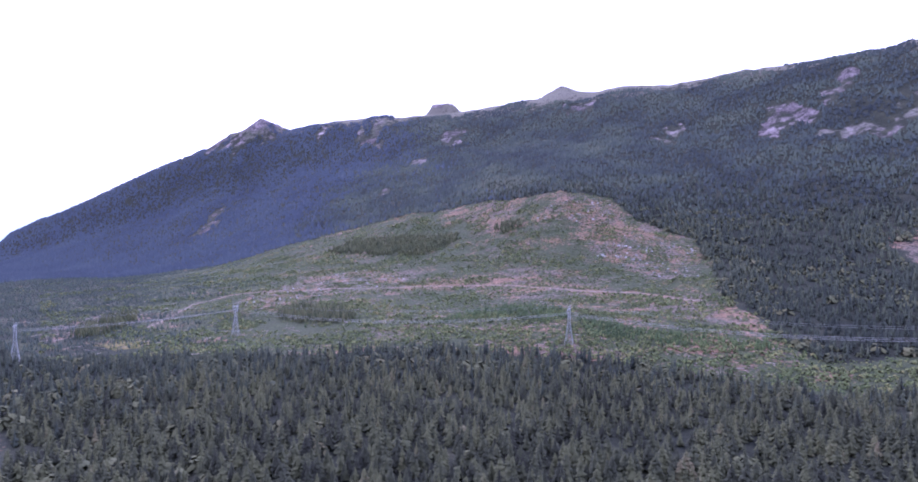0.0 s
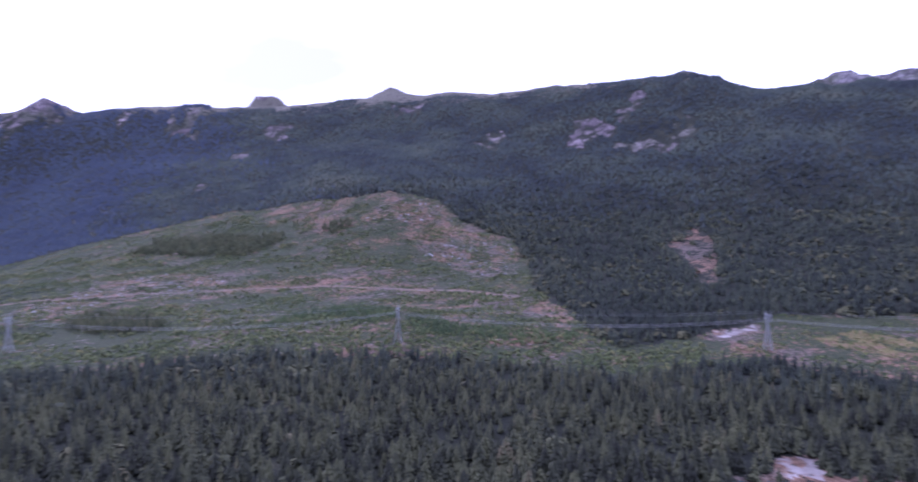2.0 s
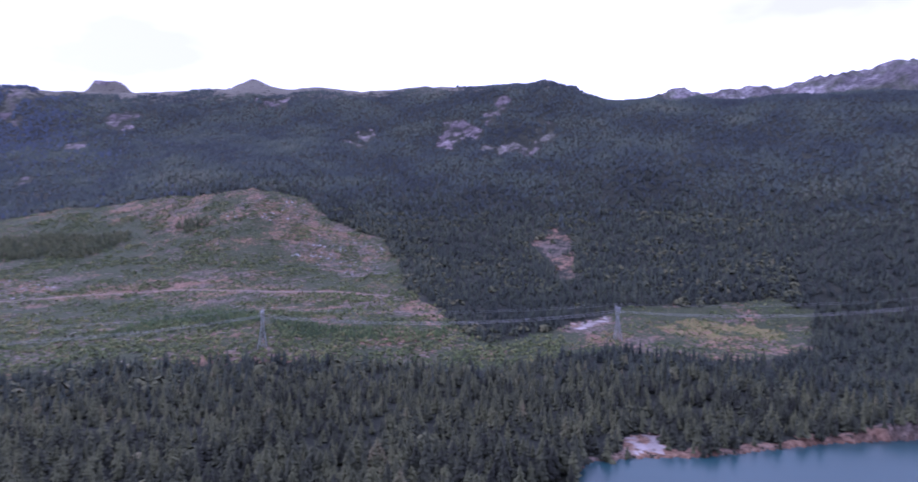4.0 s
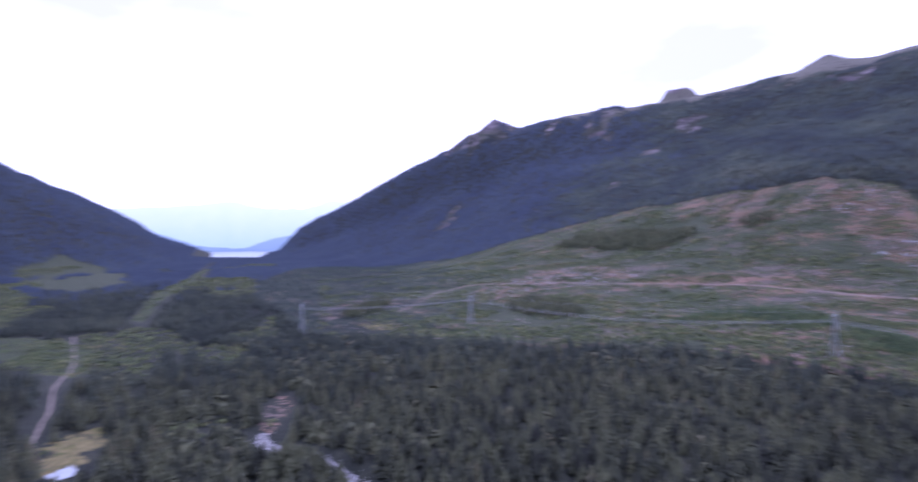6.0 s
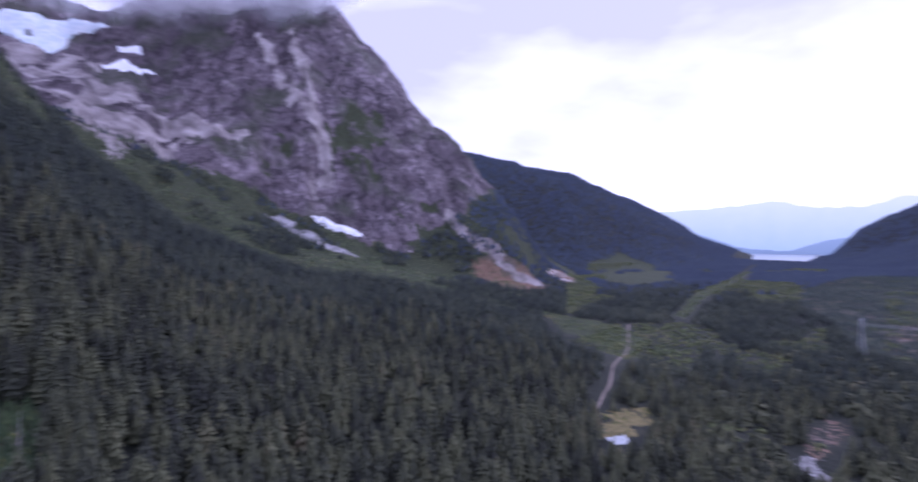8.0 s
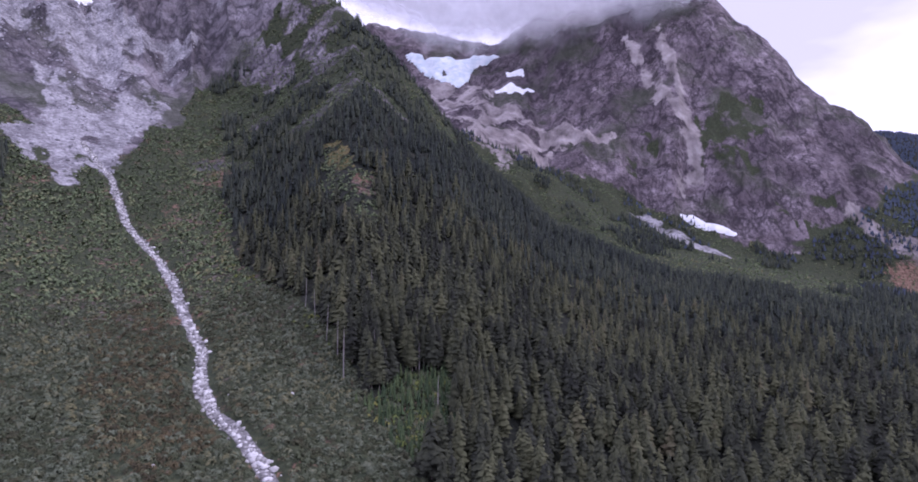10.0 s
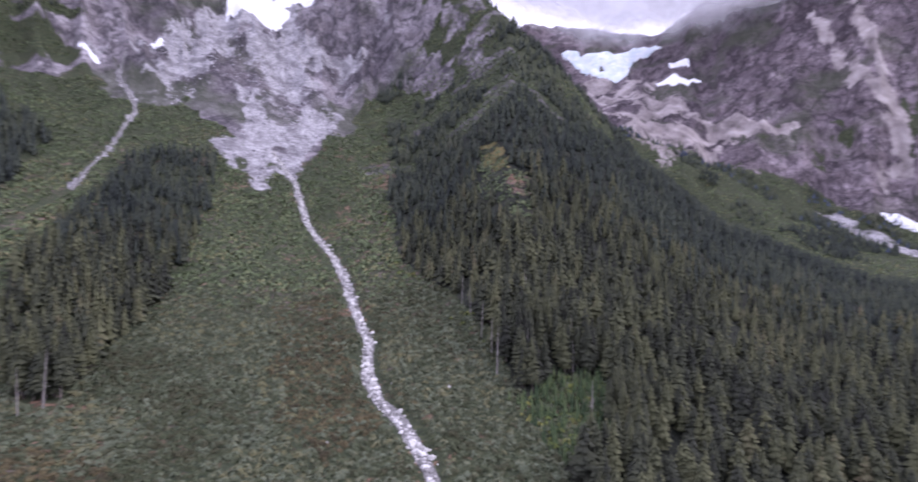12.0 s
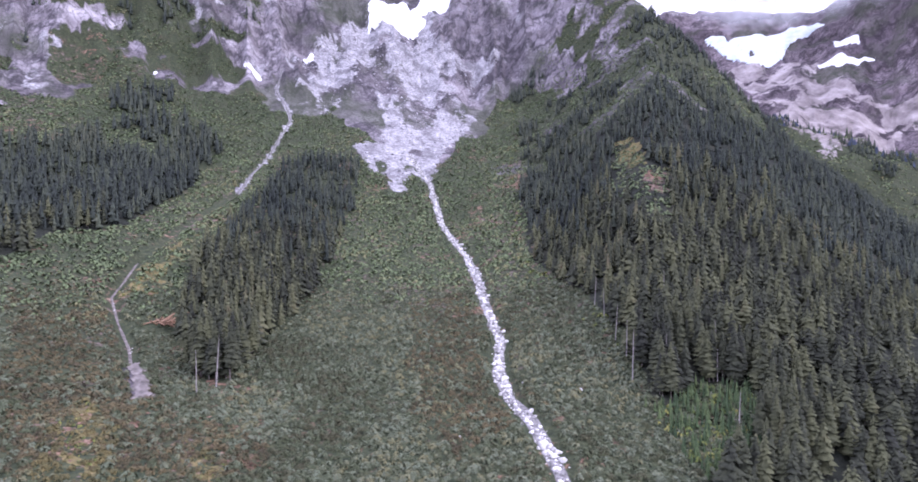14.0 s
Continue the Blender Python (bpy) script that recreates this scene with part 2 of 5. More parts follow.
def build_heights():
    a, r = BEARINGS, DISTANCES
    aa, rr = np.meshgrid(a, r, indexing="ij")
    x, y = -rr * np.sin(np.radians(aa)), rr * np.cos(np.radians(aa))
    north = landform(NORTH_SIDE, a, r, (0, 0), (4930, 0.35))
    ridge = landform(FAR_RIDGE, a, r, (1500, 0), (4930, 0.4))
    peak = landform(ROCK_PEAK, a, r, (900, -40), (4930, 0.5))
    slope = landform(NEAR_SLOPE, a, r, (0, 20), (4930, 0.1))
    range_ = landform(DISTANT_RANGE, a, r, (2600, -50), (4930, 0.9))
    soft = clouds(x / 420, y / 420, 5, 3)
    # gullies that run down the slopes, and broken rock
    arc = np.radians(aa) * 1500
    gully = crags(arc / 130 + 0.4 * soft, rr / 900, 4, 11)
    crag = crags(x / 120, y / 120, 5, 21)
    fine = clouds(x / 45, y / 45, 4, 31)
    high = fade(60, 350, north)
    north = north + soft * (2 + 14 * high) + (gully - 0.45) * 30 * high * fade(1300, 1900, rr) + fine * (1.5 + 4 * high)
    ridge = ridge + soft * 14 * fade(20, 200, ridge) + (gully - 0.45) * 30 * fade(20, 200, ridge)
    steep = fade(60, 260, peak)
    peak = peak + (gully - 0.6) * 60 * steep + (crag - 0.5) * 45 * steep + fine * 9 * steep
    cliff = fade(1000, 1250, rr) * fade(119, 126, aa)
    buttress = crags(arc / 75 + 0.5 * soft, rr / 260, 4, 41)
    slope = slope + soft * 4 * fade(10, 80, slope) + (crag - 0.45) * (4 + 40 * cliff) * fade(100, 300, slope) + fine * (0.8 + 8 * cliff)
    slope = slope + (buttress - 0.4) * 75 * cliff + clouds(x / 26, y / 26, 4, 43) * 12 * cliff
    range_ = range_ + (crag - 0.4) * 90 * fade(100, 500, range_)
    floor = 1.5 * soft + 1.2 * fine
    height = np.maximum.reduce([north, ridge, peak, slope, range_, floor])
    kind = np.argmax(np.stack([north, ridge, peak, slope, range_, floor]), axis=0)
    for bearing, distance, tall, wide, flat in SUMMITS:
        sx, sy = -distance * math.sin(radians(bearing)), distance * math.cos(radians(bearing))
        d = np.hypot(x - sx, y - sy) / wide * (1 + 0.25 * clouds(x / 60, y / 60, 3, 77))
        height = height + tall * np.clip((1.0 - d) * flat, 0, 1)
    for line, wide, deep in TRENCHES:
        d = near_line(line, x, y)
        height = height - deep * (1 - fade(0.25 * wide, wide, d))
    for poly, level in BASINS:
        wet = inside(poly, x, y)
        height = np.where(wet, np.minimum(height, level - 3), height)
    return x, y, height, kind


# rocky tops on the crest: bearing, distance, height, half width, flatness
SUMMITS = [(18.9, 3640, 122, 180, 0.9), (1.5, 3235, 62, 105, 2.4), (-10.1, 3055, 22, 130, 1.6), (22.0, 3715, 30, 110, 1.2)]

# ---- plan of the valley, in metres, placed to fit the camera's view ----
CLEARING = [(-1000, 1844), (-940, 1913), (-728, 1775), (-602, 1777), (-478, 1785), (-333, 1786), (-169, 1770), (11, 1694), (185, 1571), (270, 1509),
            (387, 1491), (415, 1338), (496, 1220), (469, 1072), (412, 909), (402, 754), (375, 653), (387, 598), (463, 608), (554, 613), (653, 638),
            (750, 560), (816, 510), (816, 447), (668, 366), (572, 404), (543, 449), (506, 494), (444, 519), (366, 509), (328, 525), (283, 551),
            (222, 599), (141, 644), (45, 669), (-60, 696), (-196, 678), (-340, 691), (-437, 679), (-526, 678), (-700, 850), (-900, 1000),
            (-1150, 1300), (-1300, 1650), (-1200, 1850)]
GROVES = [[(-352, 1547), (-304, 1627), (-163, 1545), (2, 1450), (-6, 1403), (-87, 1345), (-207, 1414)],
          [(83, 1416), (111, 1441), (163, 1411), (148, 1379), (105, 1365)],
          [(-293, 919), (-286, 993), (-218, 957), (-156, 882), (-166, 843), (-231, 859)],
          [(-550, 804), (-584, 906), (-589, 1010), (-572, 1034), (-532, 953), (-510, 830)]]
YOUNG_BELTS = [[(-40, 808), (-12, 860), (41, 887), (105, 896), (151, 872), (150, 797), (116, 781), (64, 834), (13, 823)],
               [(162, 796), (212, 759), (282, 701), (353, 675), (361, 640), (302, 653), (228, 688), (156, 712)]]
BARE_SOIL = [[(13, 784), (54, 807), (100, 781), (95, 729), (12, 749)],
             [(-420, 1063), (-399, 1142), (-292, 1284), (-187, 1276), (-99, 1161), (-161, 1098), (-284, 1060), (-346, 990)],
             [(166, 1413), (265, 1482), (394, 1460), (387, 1333), (288, 1312), (217, 1370)],
             [(266, 1215), (359, 1281), (482, 1200), (431, 1010), (344, 1009), (291, 1122)],
             [(316, 899), (376, 891), (368, 814), (315, 825)],
             [(-618, 840), (-660, 994), (-601, 1068), (-530, 977), (-551, 855), (-561, 784)],
             [(797, 1093), (899, 1095), (837, 964), (691, 788), (653, 795), (740, 938)],
             [(-335, 380), (-362, 445), (-321, 411), (-292, 337)],
             [(-1498, 499), (-1535, 579), (-1533, 682), (-1475, 737), (-1325, 634), (-1321, 543)],
             [(-538, -296), (-562, -273), (-522, -256), (-499, -262)],
             [(-592, -541), (-658, -596), (-673, -568), (-623, -515), (-584, -498)], [(-485, -417), (-555, -477), (-545, -451), (-440, -356), (-479, -400)]]
DRY_GRASS = [[(-489, 772), (-459, 830), (-412, 777), (-433, 729)],
             [(631, 566), (683, 545), (727, 495), (744, 447), (703, 416), (651, 443), (615, 491)],
             [(-111, -484), (-133, -510), (-207, -591), (-252, -649), (-278, -680), (-204, -583), (-137, -480), (-118, -476)],
             [(-406, 241), (-413, 298), (-381, 280), (-353, 230), (-366, 223)],
             [(-626, -383), (-617, -350), (-568, -302), (-541, -291), (-566, -332)],
             [(-37, -233), (-48, -299), (-60, -303), (-53, -256), (-45, -229)], [(-72, -213), (-82, -230), (-89, -221), (-84, -207)]]
VALLEY_MEADOWS = [[(-1040, 490), (-880, 530), (-761, 520), (-690, 497), (-620, 430), (-575, 385), (-620, 383), (-724, 415), (-837, 430)],
                  [(-896, 699), (-1157, 955), (-1771, 1720), (-1690, 1650), (-1090, 930), (-850, 685)],
                  [(-2093, 1198), (-2251, 1466), (-2140, 1630), (-1431, 1111), (-1423, 927), (-1750, 1002)]]
ROAD = [(-488, 900), (-505, 1095), (-459, 1147), (-376, 1143), (-258, 1134), (-162, 1108), (-49, 1098), (60, 1063), (141, 1023), (215, 979), (294, 948),
        (366, 866)]
TRACKS = [[(-400, 240), (-418, 251), (-477, 300), (-538, 342), (-658, 441), (-837, 561)], [(-860, 671), (-1150, 967), (-1391, 1282), (-2102, 2078)]]
GRAVEL_PIT = [(486, 604), (534, 626), (604, 623), (592, 600), (541, 600)]
LAKE = [(237, 275), (267, 290), (294, 282), (330, 263), (376, 248), (440, 231), (540, 190), (520, 60), (320, 90), (215, 190)]
SHORE = [(292, 288), (315, 308), (347, 301), (325, 278)]
POND = [(-362, 224), (-364, 240), (-353, 237), (-346, 230), (-348, 221)]
POND_LEVEL = 4.9
DISTANT_LAKE = [(-2330, 2620), (-2600, 2400), (-3560, 3410), (-3200, 3750)]
CREEK = [(-301, 342), (-286, 327), (-260, 319), (-236, 321), (-200, 304), (-150, 272), (-90, 240), (0, 150)]
# the debris fan and its stands
FAN = [(-850, -770), (-815, -681), (-673, -568), (-525, -439), (-428, -347), (-373, -256), (-320, -189), (-299, -167), (-278, -147), (-259, -132),
       (-240, -112), (-200, -60), (-60, -40), (40, -150), (60, -520), (-54, -561), (-69, -566), (-82, -603), (-104, -614), (-148, -614), (-173, -639),
       (-258, -736), (-293, -794), (-365, -880), (-360, -955), (-300, -958), (-200, -935), (-130, -890), (0, -900), (100, -1000), (0, -1150), (-400, -1150), (-620, -1120),
       (-800, -1050), (-860, -940)]
STANDS = [[(-125, -383), (-113, -317), (-118, -297), (-146, -333), (-200, -386), (-249, -430), (-338, -535), (-411, -615), (-482, -712), (-458, -762), (-400, -772), (-319, -675), (-258, -617), (-184, -520), (-145, -451)],
          [(-226, -996), (-244, -976), (-307, -978), (-330, -1017), (-310, -1047), (-238, -1032)]]
YOUNG_GROWTH = [(-259, -139), (-263, -129), (-296, -126), (-309, -105), (-271, -90), (-247, -84), (-230, -98), (-242, -116)]
SCREE = [[(-553, -1041), (-599, -1055), (-678, -1094), (-743, -1124), (-801, -1114), (-931, -1055), (-851, -974), (-820, -925), (-772, -823),
          (-764, -766), (-771, -754), (-706, -722), (-620, -681), (-563, -631), (-544, -622), (-539, -662), (-489, -613), (-472, -637), (-502, -663),
          (-484, -688), (-505, -764), (-563, -767), (-610, -823), (-651, -906), (-620, -939), (-524, -892), (-565, -974)],
         [(-743, -1124), (-665, -1097), (-589, -1062), (-522, -1029), (-691, -1002), (-801, -945), (-839, -792), (-905, -820), (-880, -918), (-856, -1010)],
         [(-1518, -51), (-1536, 13), (-1497, 88), (-1421, 169), (-1395, 186), (-1379, 136), (-1437, 56), (-1508, -17)],
         [(-1571, 765), (-1736, 903), (-1528, 842), (-1483, 795)], GRAVEL_PIT, SHORE]
MORAINE = [(-2038, -777), (-2070, -594), (-1852, -378), (-1745, -178), (-1731, -71), (-1677, -240), (-1318, -325), (-1444, -446)]
SCREE_BANDS = [([(-2039, 50), (-1911, 100), (-1778, 119), (-1683, 128), (-1628, 108)], 34), ([(-2066, -63), (-1971, -7), (-1834, 61), (-1783, 93)], 26),
               ([(-1607, 480), (-1554, 569), (-1486, 631), (-1489, 722)], 34), ([(-1958, -608), (-1782, -417), (-1748, -267), (-1727, -116)], 32)]
LEDGES = [[(-179, -1091), (-209, -1171), (-295, -1159), (-391, -1114), (-504, -1040), (-504, -994), (-438, -926), (-311, -965), (-174, -976)],
          [(-1744, -249), (-1777, -72), (-1749, 52), (-1635, 48), (-1604, -131)], [(-1850, 145), (-1869, 300), (-1807, 384), (-1675, 269), (-1673, 150)],
          [(-1653, 368), (-1625, 467), (-1559, 414), (-1545, 280)]]
STREAM = [(-582, -715), (-561, -665), (-542, -620), (-506, -568), (-469, -516), (-428, -433), (-384, -373), (-342, -325), (-313, -289), (-292, -262),
          (-263, -238), (-244, -218), (-226, -196), (-214, -173), (-199, -150), (-189, -137), (-150, -95)]
RILLS = [[(-524, -1028), (-497, -999), (-485, -930), (-477, -905), (-437, -862), (-399, -820), (-345, -766), (-300, -707), (-259, -666), (-144, -541)],
         [(-144, -541), (-127, -511), (-111, -484), (-106, -447), (-102, -402), (-93, -364)]]
ROCK_ISLANDS = [[(-678, -1015), (-745, -954), (-698, -875), (-647, -900), (-625, -936)], [(-682, -839), (-730, -861), (-697, -786), (-652, -753), (-645, -784)],
                [(-572, -975), (-656, -912), (-618, -842), (-532, -877)], [(-814, -877), (-888, -821), (-835, -765), (-765, -767), (-772, -822)],
                [(-935, -782), (-948, -730), (-924, -616), (-871, -581), (-898, -736)]]
STREAM_SLAB = [(-83, -330), (-95, -378), (-98, -376), (-92, -338), (-85, -306), (-78, -303)]
BROWN_SCRUB = [[(-53, -522), (-100, -486), (-91, -284), (-112, -225), (-91, -207), (-69, -216), (-23, -239), (-38, -389)],
               [(-204, -255), (-290, -356), (-347, -348), (-238, -225), (-202, -179), (-158, -165)]]
OCHRE_SCRUB = [(-39, -277), (-68, -272), (-62, -230), (-57, -186), (-27, -193)]
# bare rock on the north side: x, y, half width, half length
OUTCROPS = [(-436, 2992, 95, 120), (-37, 2678, 60, 70), (-1114, 2561, 50, 170), (-280, 2147, 28, 50), (747, 2040, 65, 60), (1048, 1826, 110, 80),
            (1165, 1604, 100, 75), (1259, 1894, 110, 80), (-1423, 3394, 190, 120), (-1172, 3365, 160, 120), (1034, 1656, 30, 30), (-767, 3169, 70, 60),
            (-162, 2508, 45, 70), (-267, 3157, 90, 50), (525, 2573, 70, 70), (-796, -421, 55, 55), (-964, -626, 90, 60), (-640, -560, 30, 45), (-700, -455, 30, 34), (-870, -520, 45, 50), (-890, -640, 60, 60), (-760, -560, 40, 40)]
SNOW_MAIN = [(-799, -1130), (-773, -1103), (-790, -1066), (-825, -1035), (-833, -1019), (-892, -1042), (-904, -1061), (-948, -1010), (-990, -1060), (-900, -1160)]
SNOW_PATCHES = [[(-590, -1064), (-603, -1069), (-610, -1056), (-595, -1039), (-588, -1055)], [(-469, -1076), (-476, -1054), (-486, -1039), (-481, -1030), (-467, -1050)],
                [(-315, -1090), (-324, -1090), (-321, -1082), (-313, -1081)], [(-1549, 81), (-1569, 116), (-1541, 168), (-1519, 218), (-1514, 188), (-1530, 137)],
                [(-1999, -515), (-2027, -455), (-2011, -358), (-1974, -444)], [(-2133, -500), (-2084, -424), (-2062, -407), (-2077, -479)]]
GLACIER = [(-2172, -929), (-2174, -827), (-2227, -731), (-2244, -538), (-2210, -564), (-2180, -636), (-2097, -634), (-2014, -641), (-2027, -708), (-2099, -821)]
TRENCHES = [(STREAM, 11, 2.5), (RILLS[0], 6, 1.5), (RILLS[1], 8, 4.0), (CREEK, 11, 2.0)]
BASINS = [(LAKE, -0.5), (POND, POND_LEVEL + 2.4)]
GX, GY, GZ, GK = build_heights()


def ground(x, y):
    """The ground's height at plan points."""
    x, y = np.asarray(x, float), np.asarray(y, float)
    a = np.degrees(np.arctan2(-x, y))
    a = np.where(a < -70, a + 360, a)
    r = np.hypot(x, y)
    i = np.clip(np.searchsorted(BEARINGS, a) - 1, 0, len(BEARINGS) - 2)
    j = np.clip(np.searchsorted(DISTANCES, r) - 1, 0, len(DISTANCES) - 2)
    s = np.clip((a - BEARINGS[i]) / (BEARINGS[i + 1] - BEARINGS[i]), 0, 1)
    t = np.clip((r - DISTANCES[j]) / (DISTANCES[j + 1] - DISTANCES[j]), 0, 1)
    return ((GZ[i, j] * (1 - s) + GZ[i + 1, j] * s) * (1 - t) + (GZ[i, j + 1] * (1 - s) + GZ[i + 1, j + 1] * s) * t)


# ---- materials ----
def shader(name, rough=0.85):
    m = bpy.data.materials.new(name)
    m.use_nodes = True
    nt = m.node_tree
    bsdf = nt.nodes["Principled BSDF"]
    bsdf.inputs["Roughness"].default_value = rough
    bsdf.inputs["Specular IOR Level"].default_value = 0.2
    return m, nt, bsdf


def noise_node(nt, scale, detail=4, rough=0.55, stretch=None):
    co, tex = nt.nodes.new("ShaderNodeNewGeometry"), nt.nodes.new("ShaderNodeTexNoise")
    tex.inputs["Scale"].default_value, tex.inputs["Detail"].default_value = scale, detail
    tex.inputs["Roughness"].default_value = rough
    src = co.outputs["Position"]
    if stretch:
        mp = nt.nodes.new("ShaderNodeMapping")
        mp.inputs["Scale"].default_value = stretch
        nt.links.new(src, mp.inputs[0])
        src = mp.outputs[0]
    nt.links.new(src, tex.inputs["Vector"])
    return tex.outputs[0]


def ramp_node(nt, value, stops):
    r = nt.nodes.new("ShaderNodeValToRGB")
    el = r.color_ramp.elements
    while len(el) < len(stops):
        el.new(0.5)
    for e, (p, c) in zip(el, stops):
        e.position, e.color = p, (*c, 1)
    nt.links.new(value, r.inputs[0])
    return r.outputs[0]


def math_node(nt, op, a, b=0.0):
    n = nt.nodes.new("ShaderNodeMath")
    n.operation = op
    for k, v in enumerate((a, b)):
        if isinstance(v, (int, float)):
            n.inputs[k].default_value = v
        else:
            nt.links.new(v, n.inputs[k])
    return n.outputs[0]


def mix_node(nt, fac, a, b, blend="MIX"):
    n = nt.nodes.new("ShaderNodeMix")
    n.data_type, n.blend_type = "RGBA", blend
    for k, v in ((0, fac), (6, a), (7, b)):
        if isinstance(v, (int, float)):
            n.inputs[k].default_value = v
        elif isinstance(v, tuple):
            n.inputs[k].default_value = (*v, 1)
        else:
            nt.links.new(v, n.inputs[k])
    return n.outputs[2]


def bump_node(nt, bsdf, value, strength, distance):
    b = nt.nodes.new("ShaderNodeBump")
    b.inputs["Strength"].default_value, b.inputs["Distance"].default_value = strength, distance
    nt.links.new(value, b.inputs["Height"])
    nt.links.new(b.outputs[0], bsdf.inputs["Normal"])


def ground_material():
    m, nt, bsdf = shader("mountain_ground", 0.92)
    ln = nt.links.new
    big, mid, small = noise_node(nt, 0.006, 6), noise_node(nt, 0.04, 6, 0.6), noise_node(nt, 0.25, 5, 0.65)
    streak = noise_node(nt, 0.024, 8, 0.62, (1.0, 1.0, 0.6))
    bed = noise_node(nt, 0.02, 5, 0.6, (0.5, 0.5, 2.2))

    def cover(name):
        at = nt.nodes.new("ShaderNodeAttribute")
        at.attribute_name = name
        sep = nt.nodes.new("ShaderNodeSeparateColor")
        ln(at.outputs["Color"], sep.inputs[0])
        return sep.outputs

    def edge(v, rag=0.7, by=mid):
        # a cover weight sharpened against the noise, for ragged borders
        w = math_node(nt, "ADD", v, math_node(nt, "MULTIPLY", math_node(nt, "SUBTRACT", by, 0.5), 2 * rag))
        return math_node(nt, "MULTIPLY", ramp_node(nt, w, [(0.42, (0, 0, 0)), (0.58, (1, 1, 1))]), ramp_node(nt, v, [(0.03, (0, 0, 0)), (0.16, (1, 1, 1))]))

    fine_mix = math_node(nt, "ADD", math_node(nt, "MULTIPLY", mid, 0.4), math_node(nt, "MULTIPLY", noise_node(nt, 0.16, 5, 0.7), 0.6))
    one, two = cover("cover_one"), cover("cover_two")
    # floor and brush tones are kept dark as painted shade under the plants
    col = ramp_node(nt, mid, [(0.3, (0.018, 0.022, 0.017)), (0.55, (0.030, 0.034, 0.024)), (0.75, (0.056, 0.056, 0.036))])
    brush = ramp_node(nt, small, [(0.3, (0.022, 0.030, 0.018)), (0.5, (0.045, 0.058, 0.030)), (0.68, (0.092, 0.098, 0.050))])
    tuft = ramp_node(nt, noise_node(nt, 0.6, 3, 0.7), [(0.38, (0.022, 0.028, 0.018)), (0.52, (0.05, 0.057, 0.03)), (0.66, (0.09, 0.095, 0.05))])
    brush = mix_node(nt, ramp_node(nt, mid, [(0.40, (0, 0, 0)), (0.62, (0.8, 0.8, 0.8))]), brush, tuft)
    soil = ramp_node(nt, small, [(0.32, (0.065, 0.042, 0.03)), (0.5, (0.19, 0.115, 0.078)), (0.68, (0.32, 0.215, 0.155))])
    slash = ramp_node(nt, small, [(0.32, (0.05, 0.040, 0.033)), (0.5, (0.12, 0.094, 0.078)), (0.68, (0.22, 0.18, 0.155))])
    soil = mix_node(nt, ramp_node(nt, noise_node(nt, 0.013, 5, 0.6), [(0.46, (0, 0, 0)), (0.56, (1, 1, 1))]), soil, slash)
    stone = ramp_node(nt, streak, [(0.30, (0.08, 0.073, 0.079)), (0.43, (0.22, 0.20, 0.213)), (0.57, (0.345, 0.317, 0.335)), (0.70, (0.55, 0.52, 0.535))])
    stone = mix_node(nt, math_node(nt, "MULTIPLY", ramp_node(nt, bed, [(0.45, (0, 0, 0)), (0.6, (1, 1, 1))]), 0.35), stone, (0.11, 0.088, 0.085))
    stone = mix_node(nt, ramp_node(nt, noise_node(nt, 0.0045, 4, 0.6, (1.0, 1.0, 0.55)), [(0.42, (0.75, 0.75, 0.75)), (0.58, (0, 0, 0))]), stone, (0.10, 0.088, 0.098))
    # clefts drawn in colour alone: thin dark wandering lines, steeper than they are wide
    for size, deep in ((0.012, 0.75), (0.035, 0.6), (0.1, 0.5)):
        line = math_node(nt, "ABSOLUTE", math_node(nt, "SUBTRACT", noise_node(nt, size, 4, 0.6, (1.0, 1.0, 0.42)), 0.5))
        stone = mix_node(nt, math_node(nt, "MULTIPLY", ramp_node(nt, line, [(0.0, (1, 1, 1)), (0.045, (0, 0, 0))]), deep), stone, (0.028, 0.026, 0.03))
    # far rock is darkened in its colour, standing in for backlit shade
    stone = mix_node(nt, cover("cover_shade")[0], stone, mix_node(nt, 1.0, stone, (0.80, 0.73, 0.745), "MULTIPLY"))
    moss = ramp_node(nt, big, [(0.5, (0, 0, 0)), (0.62, (1, 1, 1))])
    stone = mix_node(nt, math_node(nt, "MULTIPLY", moss, 0.62), stone, (0.06, 0.072, 0.042))
    scree = ramp_node(nt, small, [(0.3, (0.17, 0.165, 0.17)), (0.5, (0.35, 0.343, 0.35)), (0.68, (0.55, 0.54, 0.545))])
    scree = mix_node(nt, 1.0, scree, ramp_node(nt, noise_node(nt, 0.035, 6, 0.65), [(0.38, (0.5, 0.49, 0.5)), (0.56, (1, 1, 1))]), "MULTIPLY")
    grass = ramp_node(nt, small, [(0.3, (0.07, 0.07, 0.04)), (0.5, (0.165, 0.14, 0.058)), (0.72, (0.26, 0.205, 0.095))])
    tundra = ramp_node(nt, small, [(0.3, (0.07, 0.07, 0.05)), (0.7, (0.17, 0.155, 0.13))])
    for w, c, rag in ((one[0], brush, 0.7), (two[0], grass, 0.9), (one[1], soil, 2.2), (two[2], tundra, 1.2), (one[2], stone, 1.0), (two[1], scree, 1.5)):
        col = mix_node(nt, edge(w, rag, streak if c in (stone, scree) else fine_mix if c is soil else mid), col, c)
    rubble = ramp_node(nt, streak, [(0.32, (0.12, 0.104, 0.10)), (0.5, (0.27, 0.238, 0.23)), (0.68, (0.44, 0.40, 0.385))])
